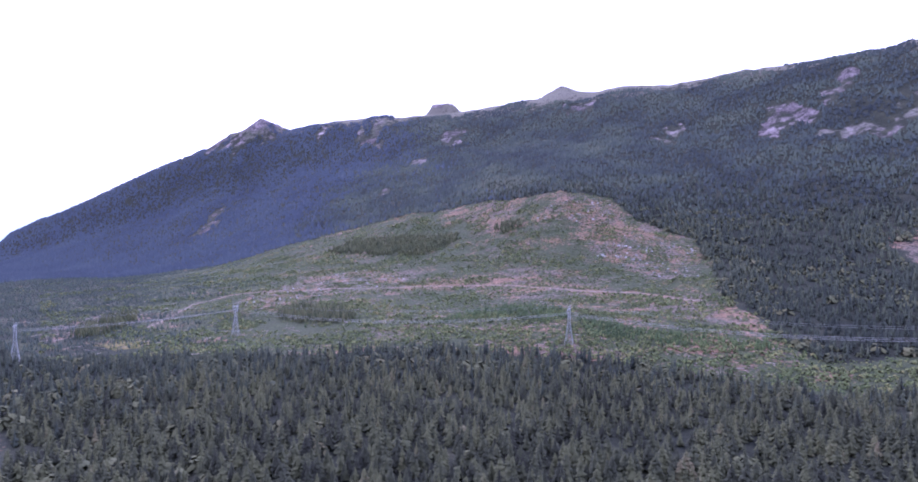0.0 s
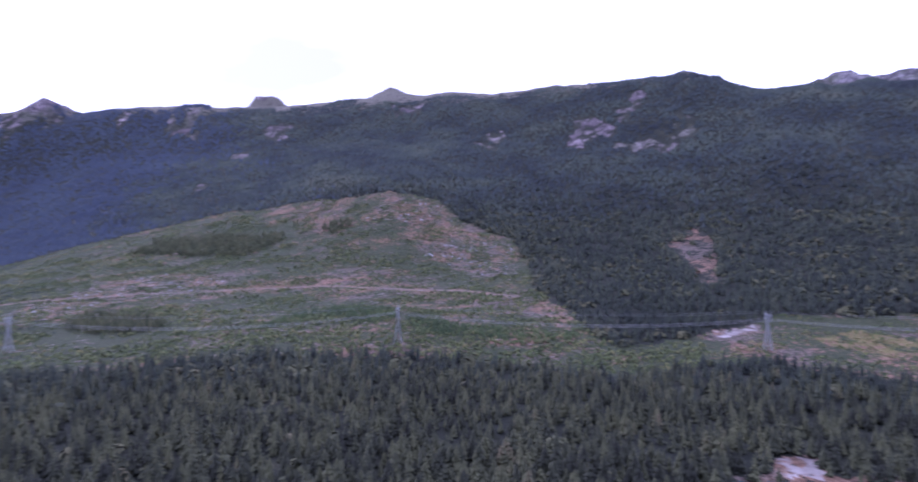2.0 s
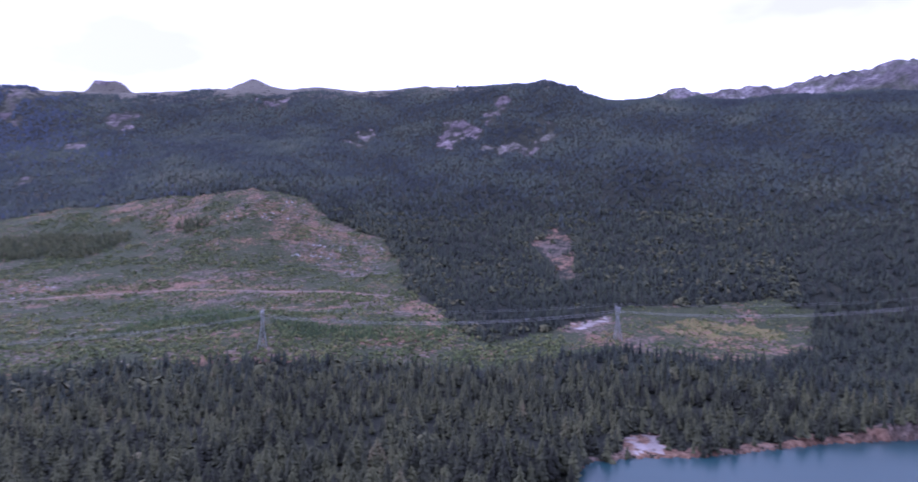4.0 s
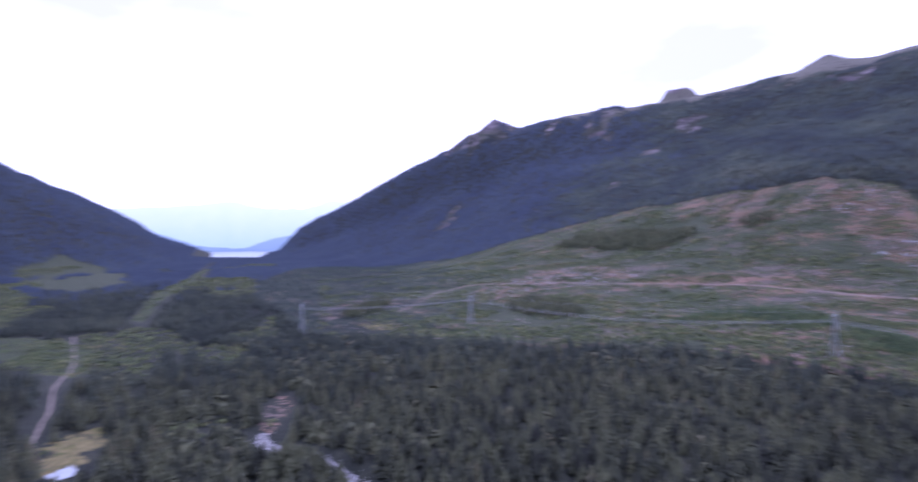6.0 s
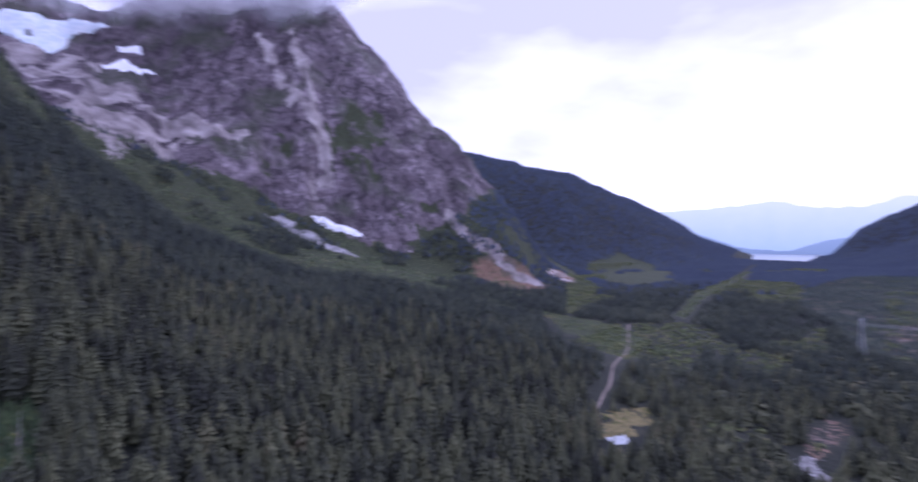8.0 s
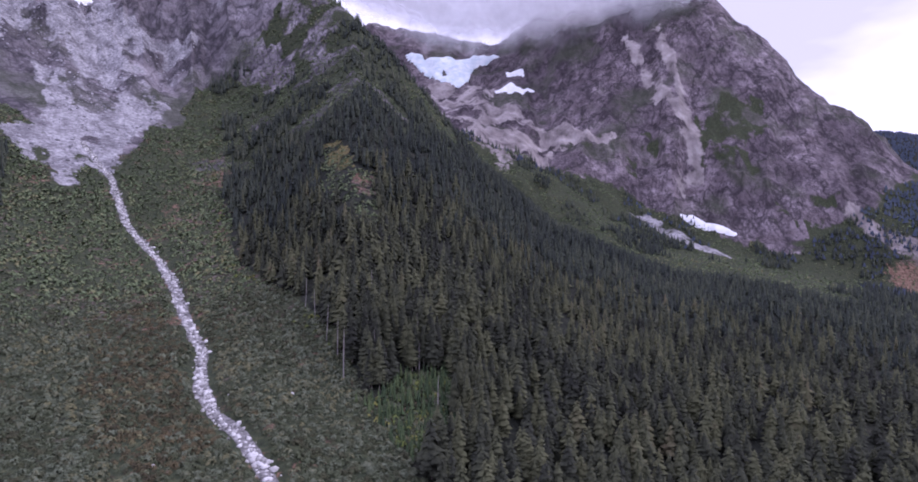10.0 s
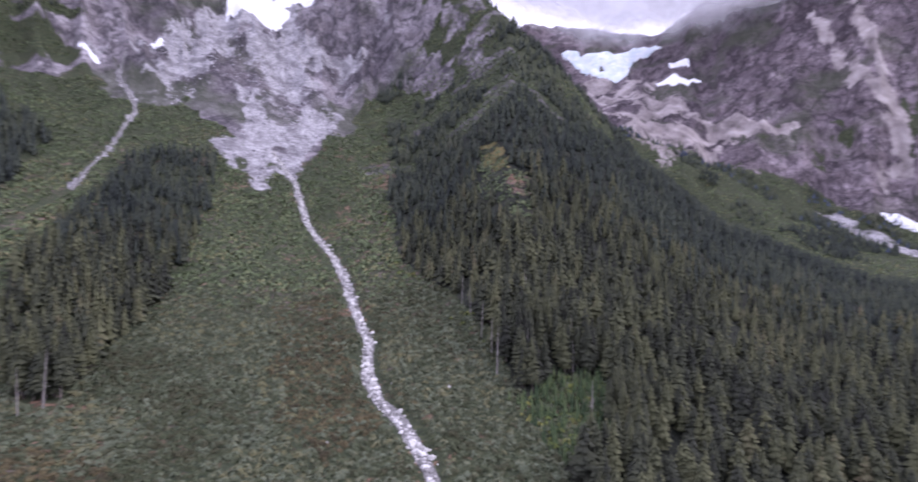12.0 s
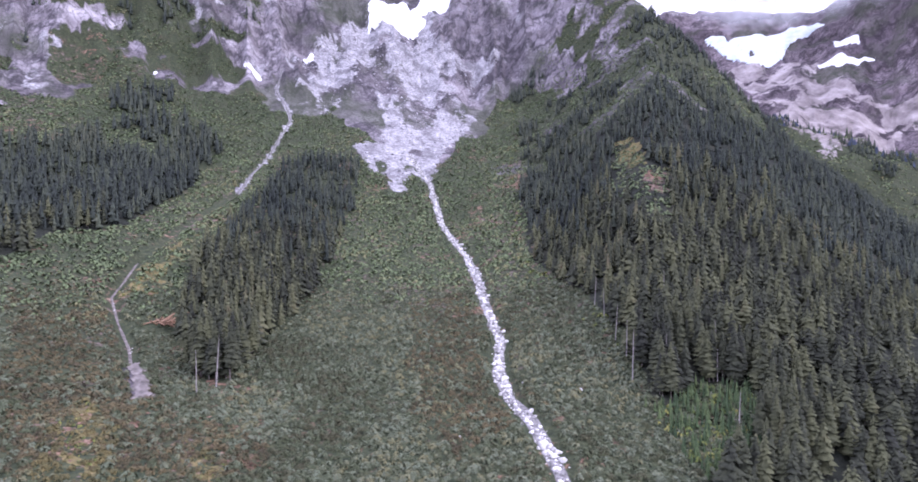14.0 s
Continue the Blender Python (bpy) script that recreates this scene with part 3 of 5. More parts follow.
    at = nt.nodes.new("ShaderNodeAttribute")
    at.attribute_name = "cover_two"
    col = mix_node(nt, edge(at.outputs["Alpha"], 0.9, streak), col, rubble)
    ln(col, bsdf.inputs["Base Color"])
    rel = math_node(nt, "ADD", math_node(nt, "MULTIPLY", streak, 5.0), math_node(nt, "MULTIPLY", mid, 2.0))
    rel = math_node(nt, "ADD", rel, math_node(nt, "MULTIPLY", small, 1.6))
    bump_node(nt, bsdf, rel, 0.8, 1.0)
    return m


def leaf_material(name, stops, patch=0.012, fine=1.3, own_part=0.5, single=False, stand=1.0, leafy=0.65, airy=0.0):
    """Foliage: colour by stand, by plant and by branch."""
    m, nt, bsdf = shader(name, 0.85)
    if single:
        own = nt.nodes.new("ShaderNodeObjectInfo").outputs["Random"]
    else:
        at = nt.nodes.new("ShaderNodeAttribute")
        at.attribute_name = "tone"
        own = at.outputs["Fac"]
    v = math_node(nt, "ADD", math_node(nt, "MULTIPLY", noise_node(nt, patch, 4), stand), math_node(nt, "MULTIPLY", noise_node(nt, 0.14, 2), 0.6))
    v = math_node(nt, "ADD", v, math_node(nt, "MULTIPLY", own, own_part))
    tuft = noise_node(nt, fine, 3, 0.7)
    v = math_node(nt, "ADD", v, math_node(nt, "MULTIPLY", tuft, leafy))
    v = math_node(nt, "SUBTRACT", v, (stand + own_part + leafy) / 2 - 0.2)
    nt.links.new(ramp_node(nt, v, stops), bsdf.inputs["Base Color"])
    bump_node(nt, bsdf, tuft, 0.8, 0.6)
    if airy:
        # gaps between the leaves of a spray
        nt.links.new(ramp_node(nt, noise_node(nt, 1.9, 3, 0.7), [(airy - 0.015, (0, 0, 0)), (airy + 0.015, (1, 1, 1))]), bsdf.inputs["Alpha"])
    return m


def plain_material(name, a, b, scale, rough=0.7, metal=0.0, bump=0.0):
    m, nt, bsdf = shader(name, rough)
    v = noise_node(nt, scale, 5, 0.6)
    nt.links.new(ramp_node(nt, v, [(0.3, a), (0.7, b)]), bsdf.inputs["Base Color"])
    bsdf.inputs["Metallic"].default_value = metal
    if bump:
        bump_node(nt, bsdf, v, 0.6, bump)
    return m


def rock_material(name, stops):
    m, nt, bsdf = shader(name, 0.85)
    geo = nt.nodes.new("ShaderNodeNewGeometry")
    v = math_node(nt, "ADD", math_node(nt, "MULTIPLY", noise_node(nt, 0.9, 5, 0.65), 0.55), math_node(nt, "MULTIPLY", geo.outputs["Random Per Island"], 0.5))
    nt.links.new(ramp_node(nt, v, stops), bsdf.inputs["Base Color"])
    bump_node(nt, bsdf, v, 0.5, 0.3)
    return m


def water_material(name, colour, rough):
    m, nt, bsdf = shader(name, rough)
    bsdf.inputs["Base Color"].default_value = (*colour, 1)
    bsdf.inputs["Specular IOR Level"].default_value = 0.5
    bump_node(nt, bsdf, noise_node(nt, 0.6, 3), 0.12, 0.3)
    return m


def cloud_material():
    m = bpy.data.materials.new("cloud_vapour")
    m.use_nodes = True
    nt = m.node_tree
    nt.nodes.clear()
    out, mix = nt.nodes.new("ShaderNodeOutputMaterial"), nt.nodes.new("ShaderNodeMixShader")
    clear, body = nt.nodes.new("ShaderNodeBsdfTransparent"), nt.nodes.new("ShaderNodeBsdfDiffuse")
    glow, both = nt.nodes.new("ShaderNodeBsdfTranslucent"), nt.nodes.new("ShaderNodeMixShader")
    body.inputs[0].default_value = glow.inputs[0].default_value = (0.97, 0.97, 0.98, 1)
    nt.links.new(body.outputs[0], both.inputs[1])
    nt.links.new(glow.outputs[0], both.inputs[2])
    at = nt.nodes.new("ShaderNodeAttribute")
    at.attribute_name = "vapour"
    v = math_node(nt, "ADD", at.outputs["Fac"], math_node(nt, "MULTIPLY", math_node(nt, "SUBTRACT", noise_node(nt, 0.007, 6, 0.55), 0.5), 1.1))
    nt.links.new(ramp_node(nt, v, [(0.12, (0, 0, 0)), (1.0, (1, 1, 1))]), mix.inputs[0])
    nt.links.new(clear.outputs[0], mix.inputs[1])
    nt.links.new(both.outputs[0], mix.inputs[2])
    nt.links.new(mix.outputs[0], out.inputs[0])
    return m


def haze_material(name, low, high, z0, z1):
    """A far backdrop that glows, with haze painted in: paler with height."""
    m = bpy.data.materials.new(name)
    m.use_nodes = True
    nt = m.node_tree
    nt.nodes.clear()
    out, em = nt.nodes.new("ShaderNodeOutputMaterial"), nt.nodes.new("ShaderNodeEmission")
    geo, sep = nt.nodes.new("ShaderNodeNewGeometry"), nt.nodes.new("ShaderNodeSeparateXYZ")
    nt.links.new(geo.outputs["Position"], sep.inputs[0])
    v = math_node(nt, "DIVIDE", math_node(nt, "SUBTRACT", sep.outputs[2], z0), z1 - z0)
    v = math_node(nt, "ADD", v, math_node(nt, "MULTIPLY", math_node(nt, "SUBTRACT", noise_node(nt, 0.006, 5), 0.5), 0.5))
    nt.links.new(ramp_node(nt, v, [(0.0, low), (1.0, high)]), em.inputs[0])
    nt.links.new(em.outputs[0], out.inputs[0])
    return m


GROUND = ground_material()
CONIFER_TONES = [(0.10, (0.031, 0.034, 0.027)), (0.4, (0.060, 0.067, 0.043)), (0.65, (0.101, 0.109, 0.059)), (0.84, (0.128, 0.134, 0.070)), (1.0, (0.155, 0.132, 0.08))]
NEEDLES = leaf_material("conifer_needles", CONIFER_TONES, own_part=0.6)
TREE_NEEDLES = leaf_material("single_conifer_needles", CONIFER_TONES, single=True)
SLOPE_NEEDLES = leaf_material("slope_conifer_needles", [(0.15, (0.028, 0.035, 0.032)), (0.45, (0.048, 0.059, 0.047)), (0.7, (0.076, 0.089, 0.058)), (0.95, (0.115, 0.12, 0.078))], 0.005, 0.8, 0.4)
# distance haze is painted into this blue needle colour
HAZED_NEEDLES = leaf_material("hazed_conifer_needles", [(0.15, (0.034, 0.044, 0.070)), (0.45, (0.047, 0.062, 0.094)), (0.7, (0.058, 0.077, 0.104)), (0.95, (0.082, 0.10, 0.11))], 0.004, 0.5, 0.15, leafy=0.3)
# the same needles with only a little haze in the colour
FAINT_HAZE_NEEDLES = leaf_material("faint_haze_conifer_needles", [(0.15, (0.027, 0.035, 0.041)), (0.45, (0.044, 0.057, 0.058)), (0.7, (0.066, 0.084, 0.066)), (0.95, (0.10, 0.108, 0.078))], 0.005, 0.5, 0.15, stand=1.7, leafy=0.3)
YOUNG_NEEDLES = leaf_material("young_conifer_needles", [(0.2, (0.042, 0.068, 0.034)), (0.5, (0.074, 0.112, 0.05)), (0.85, (0.125, 0.165, 0.068))], 0.02)
UPPER_ALDER = leaf_material("upper_alder_leaves", [(0.1, (0.064, 0.084, 0.046)), (0.4, (0.108, 0.142, 0.068)), (0.65, (0.155, 0.198, 0.096)), (0.95, (0.22, 0.205, 0.10))], 0.012, stand=1.5)
OLIVE_LEAF = leaf_material("olive_leaves", [(0.1, (0.050, 0.058, 0.036)), (0.45, (0.086, 0.094, 0.050)), (0.7, (0.115, 0.118, 0.062)), (0.95, (0.145, 0.132, 0.075))], 0.015, stand=1.4)
# young conifers farther off; their teal cast is haze put into the colour
TEAL_NEEDLES = leaf_material("teal_needles", [(0.15, (0.040, 0.056, 0.054)), (0.5, (0.064, 0.088, 0.076)), (0.85, (0.10, 0.122, 0.09))], 0.012)
GROVE_NEEDLES = leaf_material("grove_needles", [(0.15, (0.045, 0.056, 0.032)), (0.5, (0.085, 0.098, 0.048)), (0.85, (0.135, 0.135, 0.07))], 0.03)
ALDER = leaf_material("alder_leaves", [(0.06, (0.078, 0.078, 0.043)), (0.28, (0.074, 0.088, 0.045)), (0.5, (0.106, 0.126, 0.072)), (0.74, (0.162, 0.188, 0.126)), (0.98, (0.185, 0.178, 0.09))], 0.018, 2.0, stand=2.1, own_part=0.8, leafy=0.9, airy=0.46)
OCHRE_LEAF = leaf_material("ochre_leaves", [(0.1, (0.075, 0.075, 0.036)), (0.45, (0.125, 0.115, 0.05)), (0.7, (0.18, 0.15, 0.062)), (0.95, (0.24, 0.19, 0.09))], 0.03, 2.0, leafy=0.9, airy=0.46)
BRUSH = leaf_material("brush_leaves", [(0.1, (0.05, 0.076, 0.03)), (0.45, (0.105, 0.14, 0.05)), (0.7, (0.165, 0.185, 0.07)), (0.95, (0.23, 0.19, 0.095))], 0.014, stand=1.8)
BROWN_LEAF = leaf_material("browning_leaves", [(0.15, (0.066, 0.058, 0.035)), (0.5, (0.115, 0.098, 0.052)), (0.85, (0.175, 0.142, 0.072))], 0.03, 2.0, leafy=0.9, airy=0.46)
YOUNG_LEAF = leaf_material("broadleaf_growth", [(0.1, (0.05, 0.068, 0.032)), (0.45, (0.10, 0.125, 0.05)), (0.7, (0.155, 0.17, 0.07)), (0.95, (0.24, 0.21, 0.09))], 0.02)
YELLOW_LEAF = leaf_material("yellowing_leaves", [(0.2, (0.10, 0.135, 0.04)), (0.5, (0.15, 0.18, 0.05)), (0.85, (0.25, 0.24, 0.07))], 0.05)
BARK = plain_material("conifer_bark", (0.12, 0.10, 0.09), (0.26, 0.23, 0.21), 0.8)
DEAD_WOOD = plain_material("weathered_dead_wood", (0.24, 0.22, 0.21), (0.42, 0.39, 0.37), 0.9)
LOGS = plain_material("bleached_logs", (0.26, 0.21, 0.18), (0.50, 0.44, 0.40), 0.5)
RED_WOOD = plain_material("fresh_rootwood", (0.20, 0.12, 0.08), (0.38, 0.24, 0.15), 0.9)
SNOW = plain_material("old_snow", (0.74, 0.76, 0.80), (0.93, 0.94, 0.96), 0.06, 0.6, 0, 1.0)
ICE = plain_material("glacier_ice", (0.50, 0.62, 0.68), (0.86, 0.90, 0.93), 0.035, 0.5, 0, 3.0)
BOULDER = rock_material("pale_granite", [(0.25, (0.09, 0.087, 0.085)), (0.45, (0.40, 0.39, 0.375)), (0.7, (0.74, 0.73, 0.71))])
SCREE_ROCK = rock_material("grey_scree_granite", [(0.2, (0.07, 0.068, 0.075)), (0.45, (0.24, 0.235, 0.25)), (0.75, (0.50, 0.49, 0.51))])
WET_ROCK = plain_material("water_worn_rock", (0.05, 0.042, 0.038), (0.27, 0.24, 0.22), 0.3, 0.6, 0, 0.5)
GRAVEL = plain_material("stream_gravel", (0.03, 0.029, 0.028), (0.34, 0.33, 0.32), 0.5, 0.9, 0, 0.4)
ROAD_DIRT = plain_material("road_dirt", (0.15, 0.115, 0.095), (0.30, 0.25, 0.21), 0.3, 0.95)
STEEL = plain_material("galvanised_steel", (0.32, 0.34, 0.36), (0.48, 0.50, 0.52), 0.4, 0.45, 0.6)
CABLE = plain_material("aluminium_cable", (0.32, 0.325, 0.33), (0.46, 0.465, 0.47), 0.3, 0.6, 0.2)
GLASS_DISC = plain_material("insulator_porcelain", (0.30, 0.32, 0.34), (0.45, 0.47, 0.5), 2.0, 0.3)
LAKE_WATER = water_material("turquoise_lake_water", (0.02, 0.06, 0.068), 0.3)
# pale base colour stands in for part of the sky's reflection
POND_WATER = water_material("pond_water", (0.36, 0.39, 0.41), 0.3)
CLOUD = cloud_material()


# ---- ground ----
def bearing_of(x, y):
    a = np.degrees(np.arctan2(-x, y))
    return np.where(a < -70, a + 360, a)


def kind_at(x, y):
    i = np.clip(np.searchsorted(BEARINGS, bearing_of(x, y)), 0, len(BEARINGS) - 1)
    j = np.clip(np.searchsorted(DISTANCES, np.hypot(x, y)), 0, len(DISTANCES) - 1)
    return GK[i, j]


def any_of(polys, x, y, ragged=6.0, size=25.0, seed=0):
    hit = np.zeros(np.shape(x), bool)
    for p in polys:
        hit |= inside(p, x, y, ragged, size, seed)
    return hit


def on_outcrop(x, y):
    w = np.zeros(np.shape(x))
    for ox, oy, rx, ry in OUTCROPS:
        d = 1.05 * np.hypot((x - ox) / rx, (y - oy) / ry) + 1.9 * clouds(x / 40, y / 70, 4, 61)
        w = np.maximum(w, 1 - fade(0.35, 1.1, d))
    return w


def rock_line(x, y):
    """How far a point of the rock peak or the near cliffs is bare, 0 to 1."""
    kind, r, a, z = kind_at(x, y), np.hypot(x, y), bearing_of(x, y), ground(x, y)
    rough = clouds(x / 120, y / 120, 5, 71)
    rough = rough + 0.3 * clouds(x / 35, y / 35, 3, 73)
    low = np.interp(a, [60, 64, 67, 70, 73, 77, 82, 88, 93, 99, 112], [260, 270, 300, 280, 190, 110, 130, 190, 265, 330, 470])
    w = (kind == 2) * fade(-25, 35, z - low + 45 * rough)
    foot = np.interp(a, [118, 123, 128, 133, 137, 141, 146, 149, 156, 166, 175], [1350, 1300, 1230, 1030, 920, 830, 980, 1060, 1090, 1080, 1060])
    bench = np.clip(1.25 - 1.5 * fade(150, 160, a) * fade(-0.25, 0.25, clouds(a * 0.22, z / 42, 4, 75)), 0, 1)
    w = np.maximum(w, (kind == 3) * (a > 117) * fade(-20, 40, r - foot + 150 * rough) * bench)
    return np.maximum(w, kind == 4)


def covers(x, y, z):
    """Weights of brush, soil, rock, grass, scree, tundra, moraine and darkened far rock at plan points."""
    r = np.hypot(x, y)
    open_ = inside(CLEARING, x, y, 12, 40, 2).astype(float)
    patchy = clouds(x / 110, y / 110, 5, 51)
    fan = inside(FAN, x, y, 8, 30, 4) | inside(YOUNG_GROWTH, x, y)
    ledge = any_of(LEDGES, x, y, 45, 55, 6) * np.clip(0.6 + 1.2 * clouds(bearing_of(x, y) * 0.35, r / 34, 4, 56), 0, 1)
    brush = np.maximum.reduce([open_ * (1 - 0.55 * fade(22, 32, bearing_of(x, y))), fan * 1.0, ledge, any_of(VALLEY_MEADOWS, x, y, 15, 50) * 1.0, (kind_at(x, y) == 2) * 0.75, (kind_at(x, y) == 3) * (r > 800) * (bearing_of(x, y) > 108) * 0.8])
    strips = clouds(bearing_of(x, y) * 0.3, r / 26, 4, 54)
    soil = np.maximum(open_ * (0.26 + 0.7 * patchy + 0.5 * strips - 0.35 * fade(14, 24, bearing_of(x, y))), any_of(BARE_SOIL, x, y, 14, 35) * (0.45 + 0.5 * clouds(x / 22, y / 30, 4, 55)))
    soil = np.maximum(soil, inside(BARE_SOIL[8], x, y, 30, 50) * 0.8)
    soil = np.maximum(soil, fan * (0.12 + 0.3 * patchy))
    rock = np.maximum(rock_line(x, y) * (1 - 0.75 * ledge), on_outcrop(x, y) * 0.55)
    for a, d, _, wide, _ in SUMMITS:
        far = np.hypot(x + d * math.sin(math.radians(a)), y - d * math.cos(math.radians(a)))
        rock = np.maximum(rock, 0.85 * (1 - fade(0.45 * wide, 1.0 * wide, far)))
    rock = np.maximum(rock, any_of(ROCK_ISLANDS, x, y, 12, 25) * 1.0)
    rock = np.maximum(rock, inside(STREAM_SLAB, x, y, 3, 10) * 1.0)
    grass = any_of(DRY_GRASS, x, y, 15, 16) * (0.62 + 0.5 * clouds(x / 14, y / 14, 3, 97))
    scree = any_of(SCREE[:3], x, y, 14, 35, 3) * (0.72 + 1.0 * clouds(bearing_of(x, y) * 0.9, r / 75, 6, 91, 0.62)) * (1 - 0.8 * any_of(ROCK_ISLANDS, x, y, 12, 25))
    sandy = any_of(SCREE[3:], x, y, 9, 14, 3)
    soil = np.maximum(soil, sandy * 0.95)
    moraine_sand = sandy * (0.45 + 0.5 * clouds(x / 9, y / 9, 3, 92))
    soil = np.maximum(soil, any_of([[(a * 1.03, b * 1.03) for a, b in LAKE]], x, y, 6, 20) * 0.8)
    soil = np.maximum(soil, 0.8 * (1 - fade(2.5, 8, near_line(ROAD, x, y))))
    scree = np.maximum(scree, (kind_at(x, y) == 3) * rock_line(x, y) * (0.08 + 0.5 * clouds(x / 70, y / 70, 5, 94)))
    stripes = clouds(bearing_of(x, y) * 0.8 + r / 160, r / 45, 5, 52)
    moraine = inside(MORAINE, x, y, 40, 50) * np.clip(0.62 + 0.9 * stripes, 0, 1)
    for line, wide in SCREE_BANDS:
        d = near_line(line, x + 30 * patchy, y + 30 * clouds(x / 60, y / 60, 4, 53))
        moraine = np.maximum(moraine, (1 - fade(0.1 * wide, 1.3 * wide, d)) * np.clip(0.7 + 0.8 * clouds(x / 40, y / 40, 4, 58), 0, 1))
    for line, wide in [(STREAM, 3.5), (RILLS[0][:8], 3.0), (CREEK, 5)]:
        scree = np.maximum(scree, 1.0 - fade(0.5 * wide, 1.2 * wide, near_line(line, x, y)))
    tundra = (kind_at(x, y) == 0) * fade(690, 830, z + 50 * patchy) * 0.8
    moraine = np.maximum(moraine, moraine_sand)
    # painted shade: the far mountains' rock gets the darker stone colour
    dark = np.isin(kind_at(x, y), (0, 1, 2)) * 1.0
    return [brush, soil, rock, grass, scree, tundra, moraine, dark]


COVER = covers(GX, GY, GZ)


def build_ground():
    na, nr = GZ.shape
    verts = np.stack([GX, GY, GZ], -1).reshape(-1, 3)
    i, j = np.meshgrid(np.arange(na), np.arange(nr - 1), indexing="ij")
    k = (i + 1) % na
    faces = np.stack([i * nr + j, i * nr + j + 1, k * nr + j + 1, k * nr + j], -1).reshape(-1, 4)
    me = mesh_of("ground", verts, faces, GROUND, smooth=True)
    me.polygons.foreach_set("use_smooth", COVER[2].ravel()[faces[:, 0]] < 0.35)
    for name, layers in (("cover_one", COVER[:3]), ("cover_two", COVER[3:7]), ("cover_shade", COVER[7:])):
        at = me.color_attributes.new(name, "FLOAT_COLOR", "POINT")
        v = np.ones((len(me.vertices), 4), np.float32)
        v[:, :len(layers)] = np.stack([w.ravel() for w in layers], -1)
        at.data.foreach_set("color", v.ravel())
    return tagged(new("ground", me), "forested valley floor and mountain slopes of soil and rock", "ground", kind="structure")


build_ground()


def drape(poly, cell, lift, ragged=0.0, rough=0.0, seed=0, broken=-2.0):
    """A sheet over the ground inside a plan polygon, thicker in its middle: verts, quads."""
    xs, ys = zip(*poly)
    gx, gy = np.meshgrid(np.arange(min(xs) - cell, max(xs) + 2 * cell, cell), np.arange(min(ys) - cell, max(ys) + 2 * cell, cell), indexing="ij")
    hit = inside(poly, gx, gy, ragged, max(ragged * 3, 8), seed) & (clouds(gx / 70, gy / 28, 4, 15) > broken)
    soft = sum(np.roll(np.roll(hit, i, 0), j, 1).astype(float) for i in (-1, 0, 1) for j in (-1, 0, 1)) / 9
    gz = ground(gx, gy) + lift * (soft * 2 - 0.7) + rough * clouds(gx / (cell * 3), gy / (cell * 3), 3, seed)
    nx, ny = gx.shape
    i, j = np.meshgrid(np.arange(nx - 1), np.arange(ny - 1), indexing="ij")
    use = hit[:-1, :-1] | hit[1:, 1:]
    i, j = i[use], j[use]
    faces = np.stack([i * ny + j, (i + 1) * ny + j, (i + 1) * ny + j + 1, i * ny + j + 1], -1)
    verts = np.stack([gx, gy, gz], -1).reshape(-1, 3)
    keep, faces = np.unique(faces, return_inverse=True)
    return verts[keep], faces.reshape(-1, 4)


def flat_sheet(name, poly, z, material):
    """A level sheet of water that reaches a little under its banks."""
    cx, cy = sum(p[0] for p in poly) / len(poly), sum(p[1] for p in poly) / len(poly)
    bm = bmesh.new()
    bm.faces.new([bm.verts.new((cx + (x - cx) * 1.05, cy + (y - cy) * 1.05, z)) for x, y in poly])
    bmesh.ops.triangulate(bm, faces=bm.faces[:])
    me = bpy.data.meshes.new(name)
    bm.to_mesh(me)
    bm.free()
    me.materials.append(material)
    return new(name, me)


tagged(flat_sheet("water", LAKE, -0.9, LAKE_WATER), "turquoise mountain lake with a gravel shore", "lake", kind="structure")
tagged(flat_sheet("water", POND, POND_LEVEL, POND_WATER), "small bright pond beside a yellow meadow", "pond", kind="structure")

for name, poly, cell, lift, ragged, rough, material, label, cat in (
        ("snowfield", SNOW_MAIN, 6, 5, 8, 1.0, SNOW, "white snowfield lying in a rocky gully", "snow"),
        ("rock_slab", STREAM_SLAB, 1.6, 1.2, 6, 2.2, WET_ROCK, "pale water-worn rock slab in the scrub", "rock"),
        ("glacier", GLACIER, 8, 8, 14, 6.0, ICE, "pale blue broken glacier under a rock peak", "glacier")):
    v, f = drape(poly, cell, lift, ragged, rough, 5, -0.3 if name == "glacier" else -2.0)
    tagged(new(name, mesh_of(name, v, f, material, smooth=True)), label, cat, kind="structure")
for poly in SNOW_PATCHES:
    v, f = drape(poly, 4, 3, 5, 0.3, 7)
    tagged(new("snow_patch", mesh_of("snow_patch", v, f, SNOW, smooth=True)), "old white snow patch on grey scree", "snow", "snow patches", kind="structure")


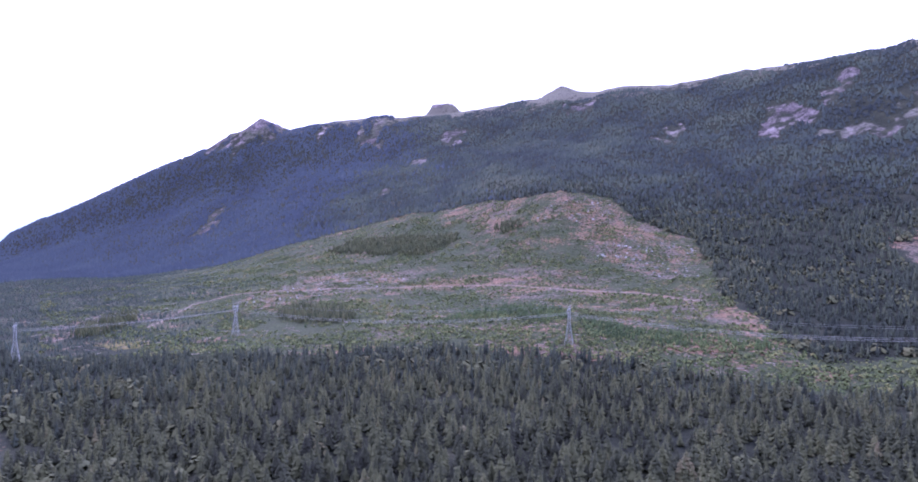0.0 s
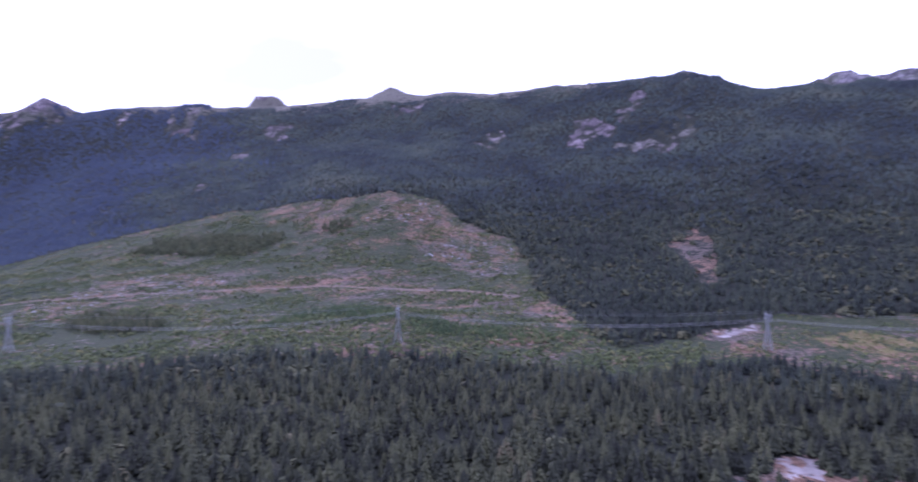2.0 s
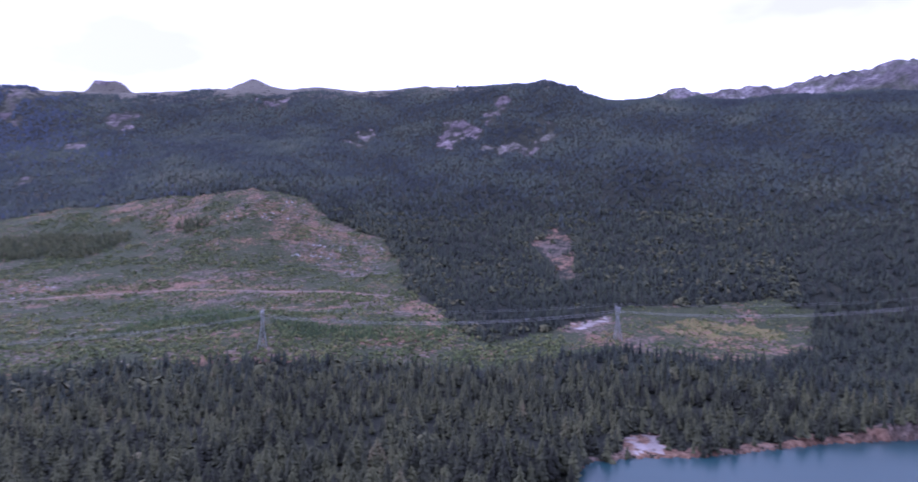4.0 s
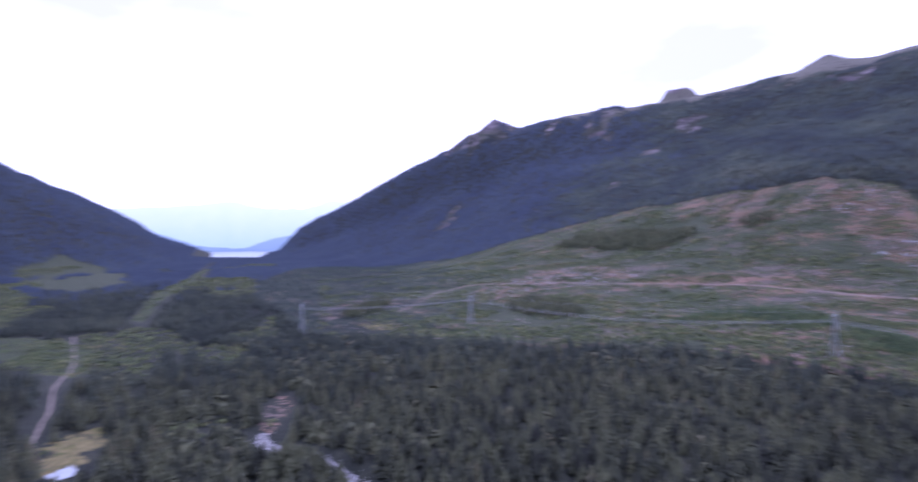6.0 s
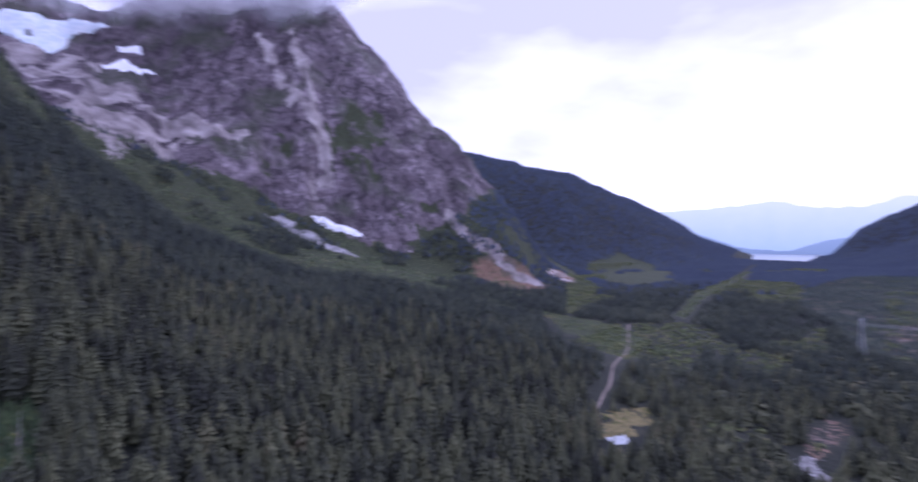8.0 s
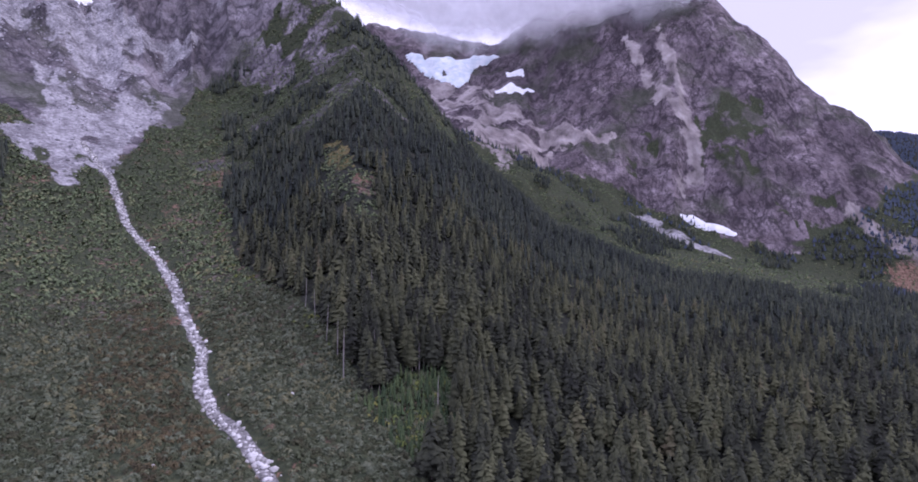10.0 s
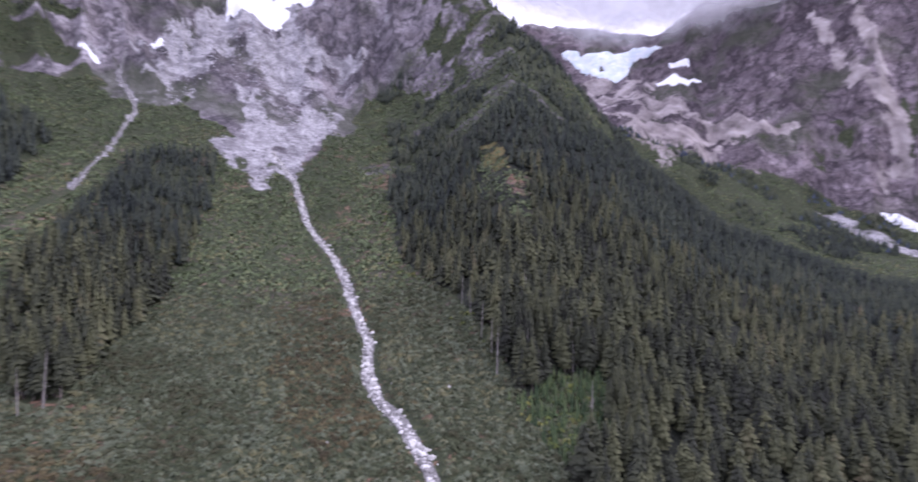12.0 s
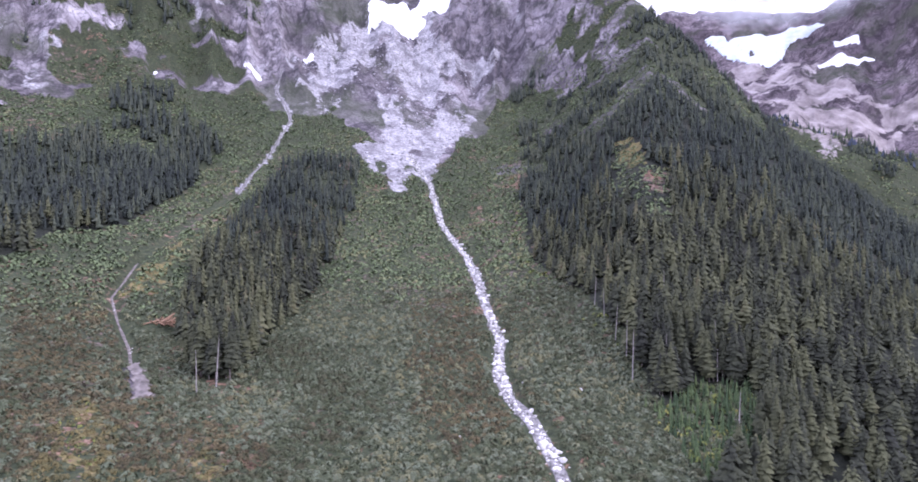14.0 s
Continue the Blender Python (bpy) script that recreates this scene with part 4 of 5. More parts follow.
def ribbon(line, half, lift, step=3.0, seed=0):
    """A strip over the ground along a plan line with uneven banks."""
    pts = []
    for (x0, y0), (x1, y1) in zip(line, line[1:]):
        n = max(1, int(math.hypot(x1 - x0, y1 - y0) / step))
        pts += [(x0 + (x1 - x0) * k / n, y0 + (y1 - y0) * k / n) for k in range(n)]
    p = np.array(pts + [line[-1]], float)
    t = np.gradient(p, axis=0)
    t /= np.linalg.norm(t, axis=1)[:, None]
    side = np.stack([-t[:, 1], t[:, 0]], -1)
    k = np.arange(len(p))
    p = p + side * (half * 0.5 * clouds(k / 7.0, k * 0 + 3.0, 3, seed))[:, None]
    cols = np.linspace(-1, 1, 5)
    wide = half * (1 + 0.45 * clouds(k / 5.0, k * 0 + 9.0, 3, seed + 1))
    xy = p[:, None] + side[:, None] * (wide[:, None] * cols[None])[..., None]
    z = ground(xy[..., 0], xy[..., 1]) + lift * (1.0 - 0.9 * np.abs(cols))[None]
    v = np.concatenate([xy, z[..., None]], -1).reshape(-1, 3)
    i, j = np.meshgrid(np.arange(len(p) - 1), np.arange(4), indexing="ij")
    f = np.stack([i * 5 + j, i * 5 + j + 1, (i + 1) * 5 + j + 1, (i + 1) * 5 + j], -1).reshape(-1, 4)
    return v, f


for name, line, half, lift, material, label, cat in (
        ("stream_bed", STREAM, 3.1, 0.3, GRAVEL, "pale boulder-strewn stream channel down the debris fan", "stream"),
        ("stream_bed", RILLS[0][:8], 1.7, 1.6, GRAVEL, "narrow stony rill beside a conifer stand", "stream"),
        ("stream_bed", RILLS[1], 0.8, 0.4, WET_ROCK, "narrow stony gully in the alder scrub", "stream"),
        ("stream_bed", CREEK, 3.6, 0.5, GRAVEL, "pale gravel creek bed on the valley floor", "stream"),
        ("road", ROAD, 2.0, 0.4, ROAD_DIRT, "rough gravel logging road across the clear-cut", "road"),
        ("track", TRACKS[0], 1.2, 0.3, ROAD_DIRT, "gravel track along the valley meadow", "track")):
    v, f = ribbon(line, half, lift, seed=len(label))
    tagged(new(name, mesh_of(name, v, f, material, smooth=True)), label, cat, kind="structure")


# ---- distance ----
def far_hills(name, r, bearings, tops, seed, material, label):
    a = np.radians(np.linspace(bearings[0], bearings[-1], 160))
    z = np.interp(np.degrees(a), bearings, tops) + 12 * clouds(np.degrees(a) * 1.3, a * 0, 4, seed)
    x, y = -r * np.sin(a), r * np.cos(a)
    v = np.vstack([np.stack([x, y, z * 0 - 60], -1), np.stack([x, y, z], -1)])
    n = len(a)
    i = np.arange(n - 1)
    f = np.stack([i, i + 1, n + i + 1, n + i], -1)
    tagged(new(name, mesh_of(name, v, f, material)), label, "hills", kind="structure")


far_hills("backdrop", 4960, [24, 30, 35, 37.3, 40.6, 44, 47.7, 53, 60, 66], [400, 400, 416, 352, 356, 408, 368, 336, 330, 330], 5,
          haze_material("hazed_far_range", (0.50, 0.63, 0.85), (0.80, 0.86, 0.96), 50, 420), "mountain range far down the valley, painted pale blue with haze")
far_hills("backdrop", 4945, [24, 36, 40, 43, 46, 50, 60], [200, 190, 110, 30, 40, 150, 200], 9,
          haze_material("hazed_far_foothills", (0.26, 0.34, 0.49), (0.38, 0.48, 0.66), 0, 220), "foothills beyond a distant lake, painted hazy blue")
tagged(flat_sheet("water", DISTANT_LAKE, 9, POND_WATER), "bright strip of distant lake at the valley mouth", "lake",
       kind="structure")


def cloud_bank():
    """A low cloud that hides the peak's top from the camera: three uneven sheets before it, one behind the other."""
    vs, fs, ds, base = [], [], [], 0
    for k, r in enumerate((2020, 2080, 2150)):
        a, h = np.meshgrid(np.radians(np.linspace(78, 122, 90)), np.linspace(0, 1, 24), indexing="ij")
        floor = np.interp(np.degrees(a), [78, 82, 86, 92, 99, 104, 110, 116, 122], [1130, 1010, 900, 895, 880, 835, 850, 940, 980])
        z = floor - 70 + h * 520 + 25 * clouds(a * 20, h * 3, 3, 40 + k)
        rr = r + 60 * clouds(a * 14, h * 3, 3, 50 + k)
        vs.append(np.stack([-rr * np.sin(a), rr * np.cos(a), z], -1).reshape(-1, 3))
        ds.append((fade(0, 0.42, h) * fade(0, 0.10, np.minimum(np.degrees(a) - 78, 122 - np.degrees(a)) / 40)).ravel())
        i, j = np.meshgrid(np.arange(89), np.arange(23), indexing="ij")
        fs.append(np.stack([i * 24 + j, (i + 1) * 24 + j, (i + 1) * 24 + j + 1, i * 24 + j + 1], -1).reshape(-1, 4) + base)
        base += a.size
    me = mesh_of("cloud_bank", np.vstack(vs), np.vstack(fs), CLOUD, smooth=True)
    me.attributes.new("vapour", "FLOAT", "POINT").data.foreach_set("value", np.concatenate(ds).astype(np.float32))
    tagged(new("cloud_bank", me), "soft white cloud sheets set before a rock summit", "cloud", kind="stuff")


cloud_bank()


# ---- forests ----
def conifer_shape(rng, boughs, wide=0.15, bare=0.08, core=5):
    """A conifer one metre tall: single drooping boughs in a spiral round a slim inner cone: verts, triangles, normals."""
    v, f, nv = [], [], []
    ax, ay = rng.uniform(-0.012, 0.012), rng.uniform(-0.012, 0.012)
    slim, belly = rng.uniform(0.55, 0.8), rng.uniform(2.5, 5.0)
    for k in range(boughs):
        u = (k + rng.uniform(0, 1)) / boughs
        h = bare + (0.975 - bare) * u ** 1.25
        t = k * 2.399 + rng.uniform(-0.5, 0.5)
        reach = wide * (1 - h) ** slim * min(1.0, 0.62 + (h - bare) * belly) * rng.uniform(0.68, 1.2) + 0.012
        half = reach * rng.uniform(0.3, 0.46) + 0.01
        c, q, s = math.cos(t), math.sin(t), len(v)
        lift, drop = 0.32 * reach + 0.012, rng.uniform(0.05, 0.45) * reach
        v.append((ax * h, ay * h, min(h + lift, 1.0)))
        v.append((ax * h + 0.6 * reach * c - half * q, ay * h + 0.6 * reach * q + half * c, h - drop * 0.8))
        v.append((ax * h + reach * c, ay * h + reach * q, h - drop))
        v.append((ax * h + 0.6 * reach * c + half * q, ay * h + 0.6 * reach * q - half * c, h - drop * 0.8))
        up = rng.uniform(0.35, 0.8)
        nv += [(0.4 * c, 0.4 * q, 0.9), (0.7 * c - 0.5 * q, 0.7 * q + 0.5 * c, up), (c, q, up), (0.7 * c + 0.5 * q, 0.7 * q - 0.5 * c, up)]
        f += [(s, s + 2, s + 1), (s, s + 3, s + 2)]
    if core:
        s = len(v)
        v.append((ax, ay, 1.0))
        nv.append((0, 0, 1))
        for q in range(core):
            t = 6.283 * q / core
            v.append((0.42 * wide * math.cos(t), 0.42 * wide * math.sin(t), bare + 0.03 + rng.uniform(-0.03, 0.05)))
            nv.append((math.cos(t), math.sin(t), 0.1))
        f += [(s, s + 1 + q, s + 1 + (q + 1) % core) for q in range(core)]
    nv = np.array(nv, float)
    return np.array(v), np.array(f), nv / np.linalg.norm(nv, axis=1)[:, None]


def far_conifer_shape(rng, wide=0.2):
    """A conifer seen from kilometres away: one uneven cone, lit like the canopy it stands in."""
    v, nv, f = [(0, 0, 1)], [(0, 0, 1)], []
    for q in range(3):
        t, l = 2.094 * q + rng.uniform(-0.4, 0.4), wide * rng.uniform(0.7, 1.2)
        v.append((l * math.cos(t), l * math.sin(t), rng.uniform(-0.05, 0.15)))
        nv.append((0.45 * math.cos(t), 0.45 * math.sin(t), 0.9))
        f.append((0, 1 + q, 1 + (q + 1) % 3))
    nv = np.array(nv, float)
    return np.array(v), np.array(f), nv / np.linalg.norm(nv, axis=1)[:, None]


def bush_shape(rng, sprays, size=0.42):
    """A rounded shrub one metre high: leafy sprays set like scales over a dome with gaps."""
    v, f, nv = [], [], []
    for k in range(sprays):
        z = 1 - 0.86 * (k + 0.5) / sprays
        t, l = k * 2.399 + rng.uniform(-0.5, 0.5), math.sqrt(max(0.0, 1 - z * z))
        d = Vector((l * math.cos(t), l * math.sin(t), z))
        p = Vector((d.x * 0.72, d.y * 0.72, d.z * 0.86)) * rng.uniform(0.78, 1.12)
        face = (d + Vector((rng.uniform(-0.28, 0.28), rng.uniform(-0.28, 0.28), rng.uniform(0, 0.35)))).normalized()
        a = face.cross(Vector((rng.uniform(-1, 1), rng.uniform(-1, 1), 0.3))).normalized()
        b = face.cross(a)
        w, s = size * rng.uniform(0.75, 1.25), len(v)
        for q in (a * w, b * w * 0.62, -a * w * 0.8, -b * w * 0.7):
            v.append((p + q)[:])
        soft = (d + Vector((0, 0, 0.55)) + face * 0.4).normalized()
        nv += [(soft + 0.25 * q).normalized()[:] for q in (a, b, -a, -b)]
        f += [(s, s + 1, s + 2), (s, s + 2, s + 3)]
    return np.array(v), np.array(f), np.array(nv, float)


def rock_shape(rng):
    """A blocky stone, about one metre across."""
    v, f = [], []
    for k in range(3):
        turn = rng.uniform(0, 1.2)
        for q in range(5):
            t, rad = turn + 6.283 * q / 5, (0.5, 0.55, 0.28)[k] * rng.uniform(0.75, 1.25)
            v.append((rad * math.cos(t), rad * math.sin(t), (-0.3, 0.15, 0.5)[k] * rng.uniform(0.7, 1.2)))
    v.append((0, 0, 0.5))
    for k in range(2):
        for q in range(5):
            a, b = k * 5 + q, k * 5 + (q + 1) % 5
            f += [(a, b, b + 5), (a, b + 5, a + 5)]
    f += [(10 + q, 10 + (q + 1) % 5, 15) for q in range(5)]
    return np.array(v), np.array(f)


def scatter(shapes, x, y, z, tall, fat, turn, pick):
    """All copies of small shapes: verts, faces and, where the shapes have them, normals."""
    vs, fs, ns, base = [], [], [], 0
    for k, (v, f, *nv) in enumerate(shapes):
        m = pick == k
        n = int(m.sum())
        if not n:
            continue
        c, s = np.cos(turn[m])[:, None], np.sin(turn[m])[:, None]
        w, h = (tall[m] * fat[m])[:, None], tall[m][:, None]
        px = x[m][:, None] + w * (v[:, 0] * c - v[:, 1] * s)
        py = y[m][:, None] + w * (v[:, 0] * s + v[:, 1] * c)
        pz = z[m][:, None] + h * v[:, 2]
        vs.append(np.stack([px, py, pz], -1).reshape(-1, 3))
        fs.append((f[None] + (np.arange(n) * len(v))[:, None, None]).reshape(-1, 3) + base)
        base += n * len(v)
        for q in nv:
            ns.append(np.stack([q[:, 0] * c - q[:, 1] * s, q[:, 0] * s + q[:, 1] * c, np.broadcast_to(q[:, 2], (n, len(v)))], -1).reshape(-1, 3))
    return np.vstack(vs), np.vstack(fs), np.vstack(ns) if ns else None


def toned(me, shapes, pick, tone):
    """Give each plant of a scatter its own tone, held at its vertices."""
    vals = np.concatenate([np.repeat(tone[pick == k], len(sh[0])) for k, sh in enumerate(shapes)])
    me.attributes.new("tone", "FLOAT", "POINT").data.foreach_set("value", vals.astype(np.float32))
    return me


def sow(rng, spacing, r0, r1, a0=-70, a1=195):
    """Random plan points with that mean spacing in a ring."""
    n = int(math.radians(a1 - a0) * (r1 ** 2 - r0 ** 2) / 2 / spacing ** 2)
    r = np.sqrt(rng.uniform(r0 ** 2, r1 ** 2, n))
    a = np.radians(rng.uniform(a0, a1, n))
    return -r * np.sin(a), r * np.cos(a)


def sow_in(rng, poly, spacing):
    xs, ys = zip(*poly)
    n = int((max(xs) - min(xs)) * (max(ys) - min(ys)) / spacing ** 2)
    x, y = rng.uniform(min(xs), max(xs), n), rng.uniform(min(ys), max(ys), n)
    m = inside(poly, x, y, 5, 20, 3)
    return x[m], y[m]


def wet_or_stony(x, y):
    hit = inside(STREAM_SLAB, x, y, 2, 8) | (np.hypot(x + 131, y + 428) < 14) | inside(LAKE, x, y, 4, 12) | inside(POND, x, y, 3, 12) | any_of(SCREE, x, y, 10, 30, 3)
    for line, wide in ((CREEK, 13), (STREAM, 7), (RILLS[0], 5), (RILLS[1], 5), (TRACKS[0], 10), (TRACKS[1], 14)):
        hit |= near_line(line, x, y) < wide
    return hit


def wooded(x, y, z):
    """Where tall conifers stand."""
    open_ = inside(CLEARING, x, y, 10, 30, 2)
    fan = (inside(FAN, x, y, 6, 25, 4) | inside(YOUNG_GROWTH, x, y, 3, 10)) & ~any_of(STANDS, x, y, 6, 20)
    bare = (rock_line(x, y) > 0.35 + 0.3 * clouds(x / 60, y / 60, 3, 8)) | (on_outcrop(x, y) > 0.35)
    for k in (1.06, 1.12):
        # trees are also cleared towards the camera, so water and meadows stay in view
        bare |= any_of([*VALLEY_MEADOWS[:2], DRY_GRASS[1], DRY_GRASS[3], POND, SHORE, GRAVEL_PIT, BARE_SOIL[7], BARE_SOIL[9], DRY_GRASS[4]], x * k, y * k, 8, 30)
    bare |= inside(DISTANT_LAKE, x, y) | inside(VALLEY_MEADOWS[2], x, y, 60, 90) & (clouds(x / 90, y / 90, 4, 83) > -0.4)
    bare |= any_of(VALLEY_MEADOWS[:2], x, y, 15, 50) | any_of(DRY_GRASS, x, y, 6, 20) | any_of(BARE_SOIL[:6] + BARE_SOIL[7:], x, y, 8, 25) | wet_or_stony(x, y)
    bare |= inside(BARE_SOIL[6], x, y, 20, 40) & (clouds(x / 30, y / 30, 3, 38) > -0.1)
    bare |= ~any_of(STANDS, x, y, 6, 20) & (kind_at(x, y) == 3) & (np.hypot(x, y) > 880) & (bearing_of(x, y) > 119) & (clouds(x / 45, y / 45, 4, 19) < 0.0)
    bare |= (kind_at(x, y) == 2) & (clouds(x / 90, y / 90, 4, 18) > np.interp(bearing_of(x, y), [70, 76], [0.35, -0.15]))
    bare |= ~any_of(STANDS, x, y, 6, 20) & any_of(LEDGES, x, y, 20, 50) & (clouds(x / 40, y / 40, 3, 28) < 0.25)
    bare |= valley_gap(x, y)
    up = (kind_at(x, y) == 3) & (bearing_of(x, y) > 108) & (np.hypot(x, y) > 760)
    bare |= up & (clouds(x / 55, y / 55, 4, 29) > 0.5 - 0.2 * fade(800, 1020, np.hypot(x, y)))
    line = 800 + 110 * clouds(x / 150, y / 150, 4, 9)
    # no trees near the camera, nor between it and the lake it sees
    near = np.hypot(x, y) < 190
    lake_view = (bearing_of(x, y) < -36) & (np.hypot(x, y) < 345)
    return ~open_ & ~fan & ~bare & (z < line) & ~near & ~lake_view


def valley_gap(x, y):
    """Open green gaps between the groves on the valley floor."""
    a, r = bearing_of(x, y), np.hypot(x, y)
    where = (a > 40) & (a < 62) & (r > 460) & (r < 2600) & (ground(x, y) < 32) & (kind_at(x, y) != 3)
    return where & (clouds(x / 210 + y / 400, y / 260, 4, 84) > 0.0 + 0.1 * fade(900, 1500, r))


# plan rectangles in which every conifer is a tree of its own
SINGLE_TREES = [(-325, -228, -160, -70), (-20, 80, 290, 316), (-165, -105, -350, -290)]


def in_singles(x, y):
    hit = np.zeros(np.shape(x), bool)
    for x0, x1, y0, y1 in SINGLE_TREES:
        hit |= (x > x0) & (x < x1) & (y > y0) & (y < y1)
    return hit


def behind_crest(x, y):
    """Ground on the far side of the mountain crests."""
    a, r, hit = bearing_of(x, y), np.hypot(x, y), np.zeros(np.shape(x), bool)
    for k, line in ((0, NORTH_SIDE[-1]), (1, FAR_RIDGE[-1]), (2, ROCK_PEAK[-1]), (3, NEAR_SLOPE[-2])):
        b, d, _ = zip(*line)
        hit |= (kind_at(x, y) == k) & (r > np.interp(a, b, d) + 70)
    return hit


def tree_height(x, y):
    """Stand heights matched to the camera's view: tall on the near slope and the fan, lower on the valley floor."""
    a, r = bearing_of(x, y), np.hypot(x, y)
    return (1 + 0.2 * fade(88, 118, a) + 0.18 * fade(128, 136, a) - 0.12 * fade(200, 420, r) * (a < 60)) * (1 - 0.3 * fade(840, 960, r) * (a > 105) * (a < 128))


def forest(name, label, seed, spacing, r0, r1, tall, boughs, material, blend=(0, 1, 8e3, 9e3), bare=0.06, fat=(0.75, 1.2), wide=0.2, core=5, side=0):
    rng = np.random.default_rng(seed)
    x, y = sow(rng, spacing, r0, r1)
    z = ground(x, y)
    r = np.hypot(x, y)
    keep = fade(blend[0], blend[1], r) * (1 - fade(blend[2], blend[3], r)) > rng.uniform(0, 1, len(x))
    x, y, z = x[keep], y[keep], z[keep]
    m = ~behind_crest(x, y) & (z < 930)
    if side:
        # the western flank's trees take the colour with more haze painted in
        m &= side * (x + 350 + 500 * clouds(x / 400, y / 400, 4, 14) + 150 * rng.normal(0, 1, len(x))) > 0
    x, y, z = x[m], y[m], z[m]
    m = wooded(x, y, z) & ~in_singles(x, y)
    x, y, z = x[m], y[m], z[m]
    n = len(x)
    h = tall * (0.5 + 0.6 * rng.uniform(0, 1, n) ** 0.8) * (1 + 0.28 * clouds(x / 70, y / 70, 3, seed)) * tree_height(x, y)
    if boughs:
        shapes = [conifer_shape(random.Random(seed + k), boughs, wide, bare * (0.6 + 0.16 * k), core) for k in range(8)]
    else:
        shapes = [far_conifer_shape(random.Random(seed + k), wide) for k in range(8)]
    pick = rng.integers(0, 8, n)
    slim = rng.uniform(*fat, n) / np.sqrt(tree_height(x, y))
    v, f, nv = scatter(shapes, x, y, z - 0.3, h, slim, rng.uniform(0, 6.28, n), pick)
    if boughs > 20:
        # bare stems under the crowns
        stem = [(0.011 * math.cos(q * 2.094) * k, 0.011 * math.sin(q * 2.094) * k, h0) for h0, k in ((0, 1.2), (0.7, 0.5)) for q in range(3)]
        side = [(q, (q + 1) % 3, (q + 1) % 3 + 3) for q in range(3)] + [(q, (q + 1) % 3 + 3, q + 3) for q in range(3)]
        sv, sf, _ = scatter([(np.array(stem), np.array(side))], x, y, z - 0.3, h, np.ones(n), rng.uniform(0, 6.28, n), np.zeros(n, int))
        tagged(new(name.replace("forest", "stems"), mesh_of(name + "_stems", sv, sf, BARK)), "grey-brown bare lower stems of dense conifers", "forest", kind="stuff")
    me = toned(mesh_of(name, v, f, material, normals=nv), shapes, pick, rng.uniform(0, 1, n))
    return tagged(new(name, me), label, "forest", kind="stuff")


forest("near_forest", "dense dark green conifers on the valley floor and slope", 1, 7.2, 190, 390, 21, 66, NEEDLES, bare=0.14, wide=0.31)
forest("valley_forest", "dense dark green conifers covering the valley floor", 5, 7.3, 390, 720, 19, 26, NEEDLES, (0, 1, 500, 720), bare=0.08, wide=0.32)
forest("middle_forest", "dense dark green conifers on the valley floor and lower slope", 2, 7.4, 500, 1000, 18, 10, SLOPE_NEEDLES, (500, 720, 900, 1000), wide=0.3, core=4)
forest("slope_forest", "dark conifer forest covering the mountain flank", 3, 9.0, 900, 1900, 20, 6, SLOPE_NEEDLES, (900, 1000, 1300, 1900), fat=(0.95, 1.4), wide=0.27, core=4)
forest("high_forest", "conifer forest under the mountain crest, coloured blue for haze", 4, 8.8, 1300, 4700, 14, 0, HAZED_NEEDLES, (1300, 1900, 8e3, 9e3), fat=(1.1, 1.6), wide=0.3, side=-1)
forest("high_forest", "dark green conifer forest under the mountain crest", 6, 8.8, 1300, 4700, 14, 0, FAINT_HAZE_NEEDLES, (1300, 1900, 8e3, 9e3), fat=(1.1, 1.6), wide=0.3, side=1)


def stuff(name, label, cat, shapes, x, y, size, fat, material, seed, sink=0.1):
    rng = np.random.default_rng(seed)
    n = len(x)
    pick = rng.integers(0, len(shapes), n)
    v, f, nv = scatter(shapes, x, y, ground(x, y) - sink, size, fat, rng.uniform(0, 6.28, n), pick)
    me = toned(mesh_of(name, v, f, material, normals=nv), shapes, pick, rng.uniform(0, 1, n))
    return tagged(new(name, me), label, cat, kind="stuff")


def bushes(name, label, seed, sprays, material, x, y, lo, hi, cat="shrub"):
    rng = np.random.default_rng(seed)
    shapes = [bush_shape(random.Random(seed + k), sprays, 0.38 if sprays > 9 else 0.46 if sprays > 6 else 0.55) for k in range(9)]
    size = rng.uniform(lo, hi, len(x)) * (1 + 0.4 * clouds(x / 30, y / 30, 3, seed))
    stuff(name, label, cat, shapes, x, y, size, rng.uniform(0.75, 1.2, len(x)), material, seed)


def open_fan(x, y):
    """Scrub ground on the near slope: the fan and every gap that no conifer takes."""
    m = inside(FAN, x, y, 6, 25, 4) & ~any_of(STANDS, x, y, 3, 15)
    m |= (kind_at(x, y) == 3) & (bearing_of(x, y) > 108) & ~wooded(x, y, ground(x, y))
    return m & ~wet_or_stony(x, y)


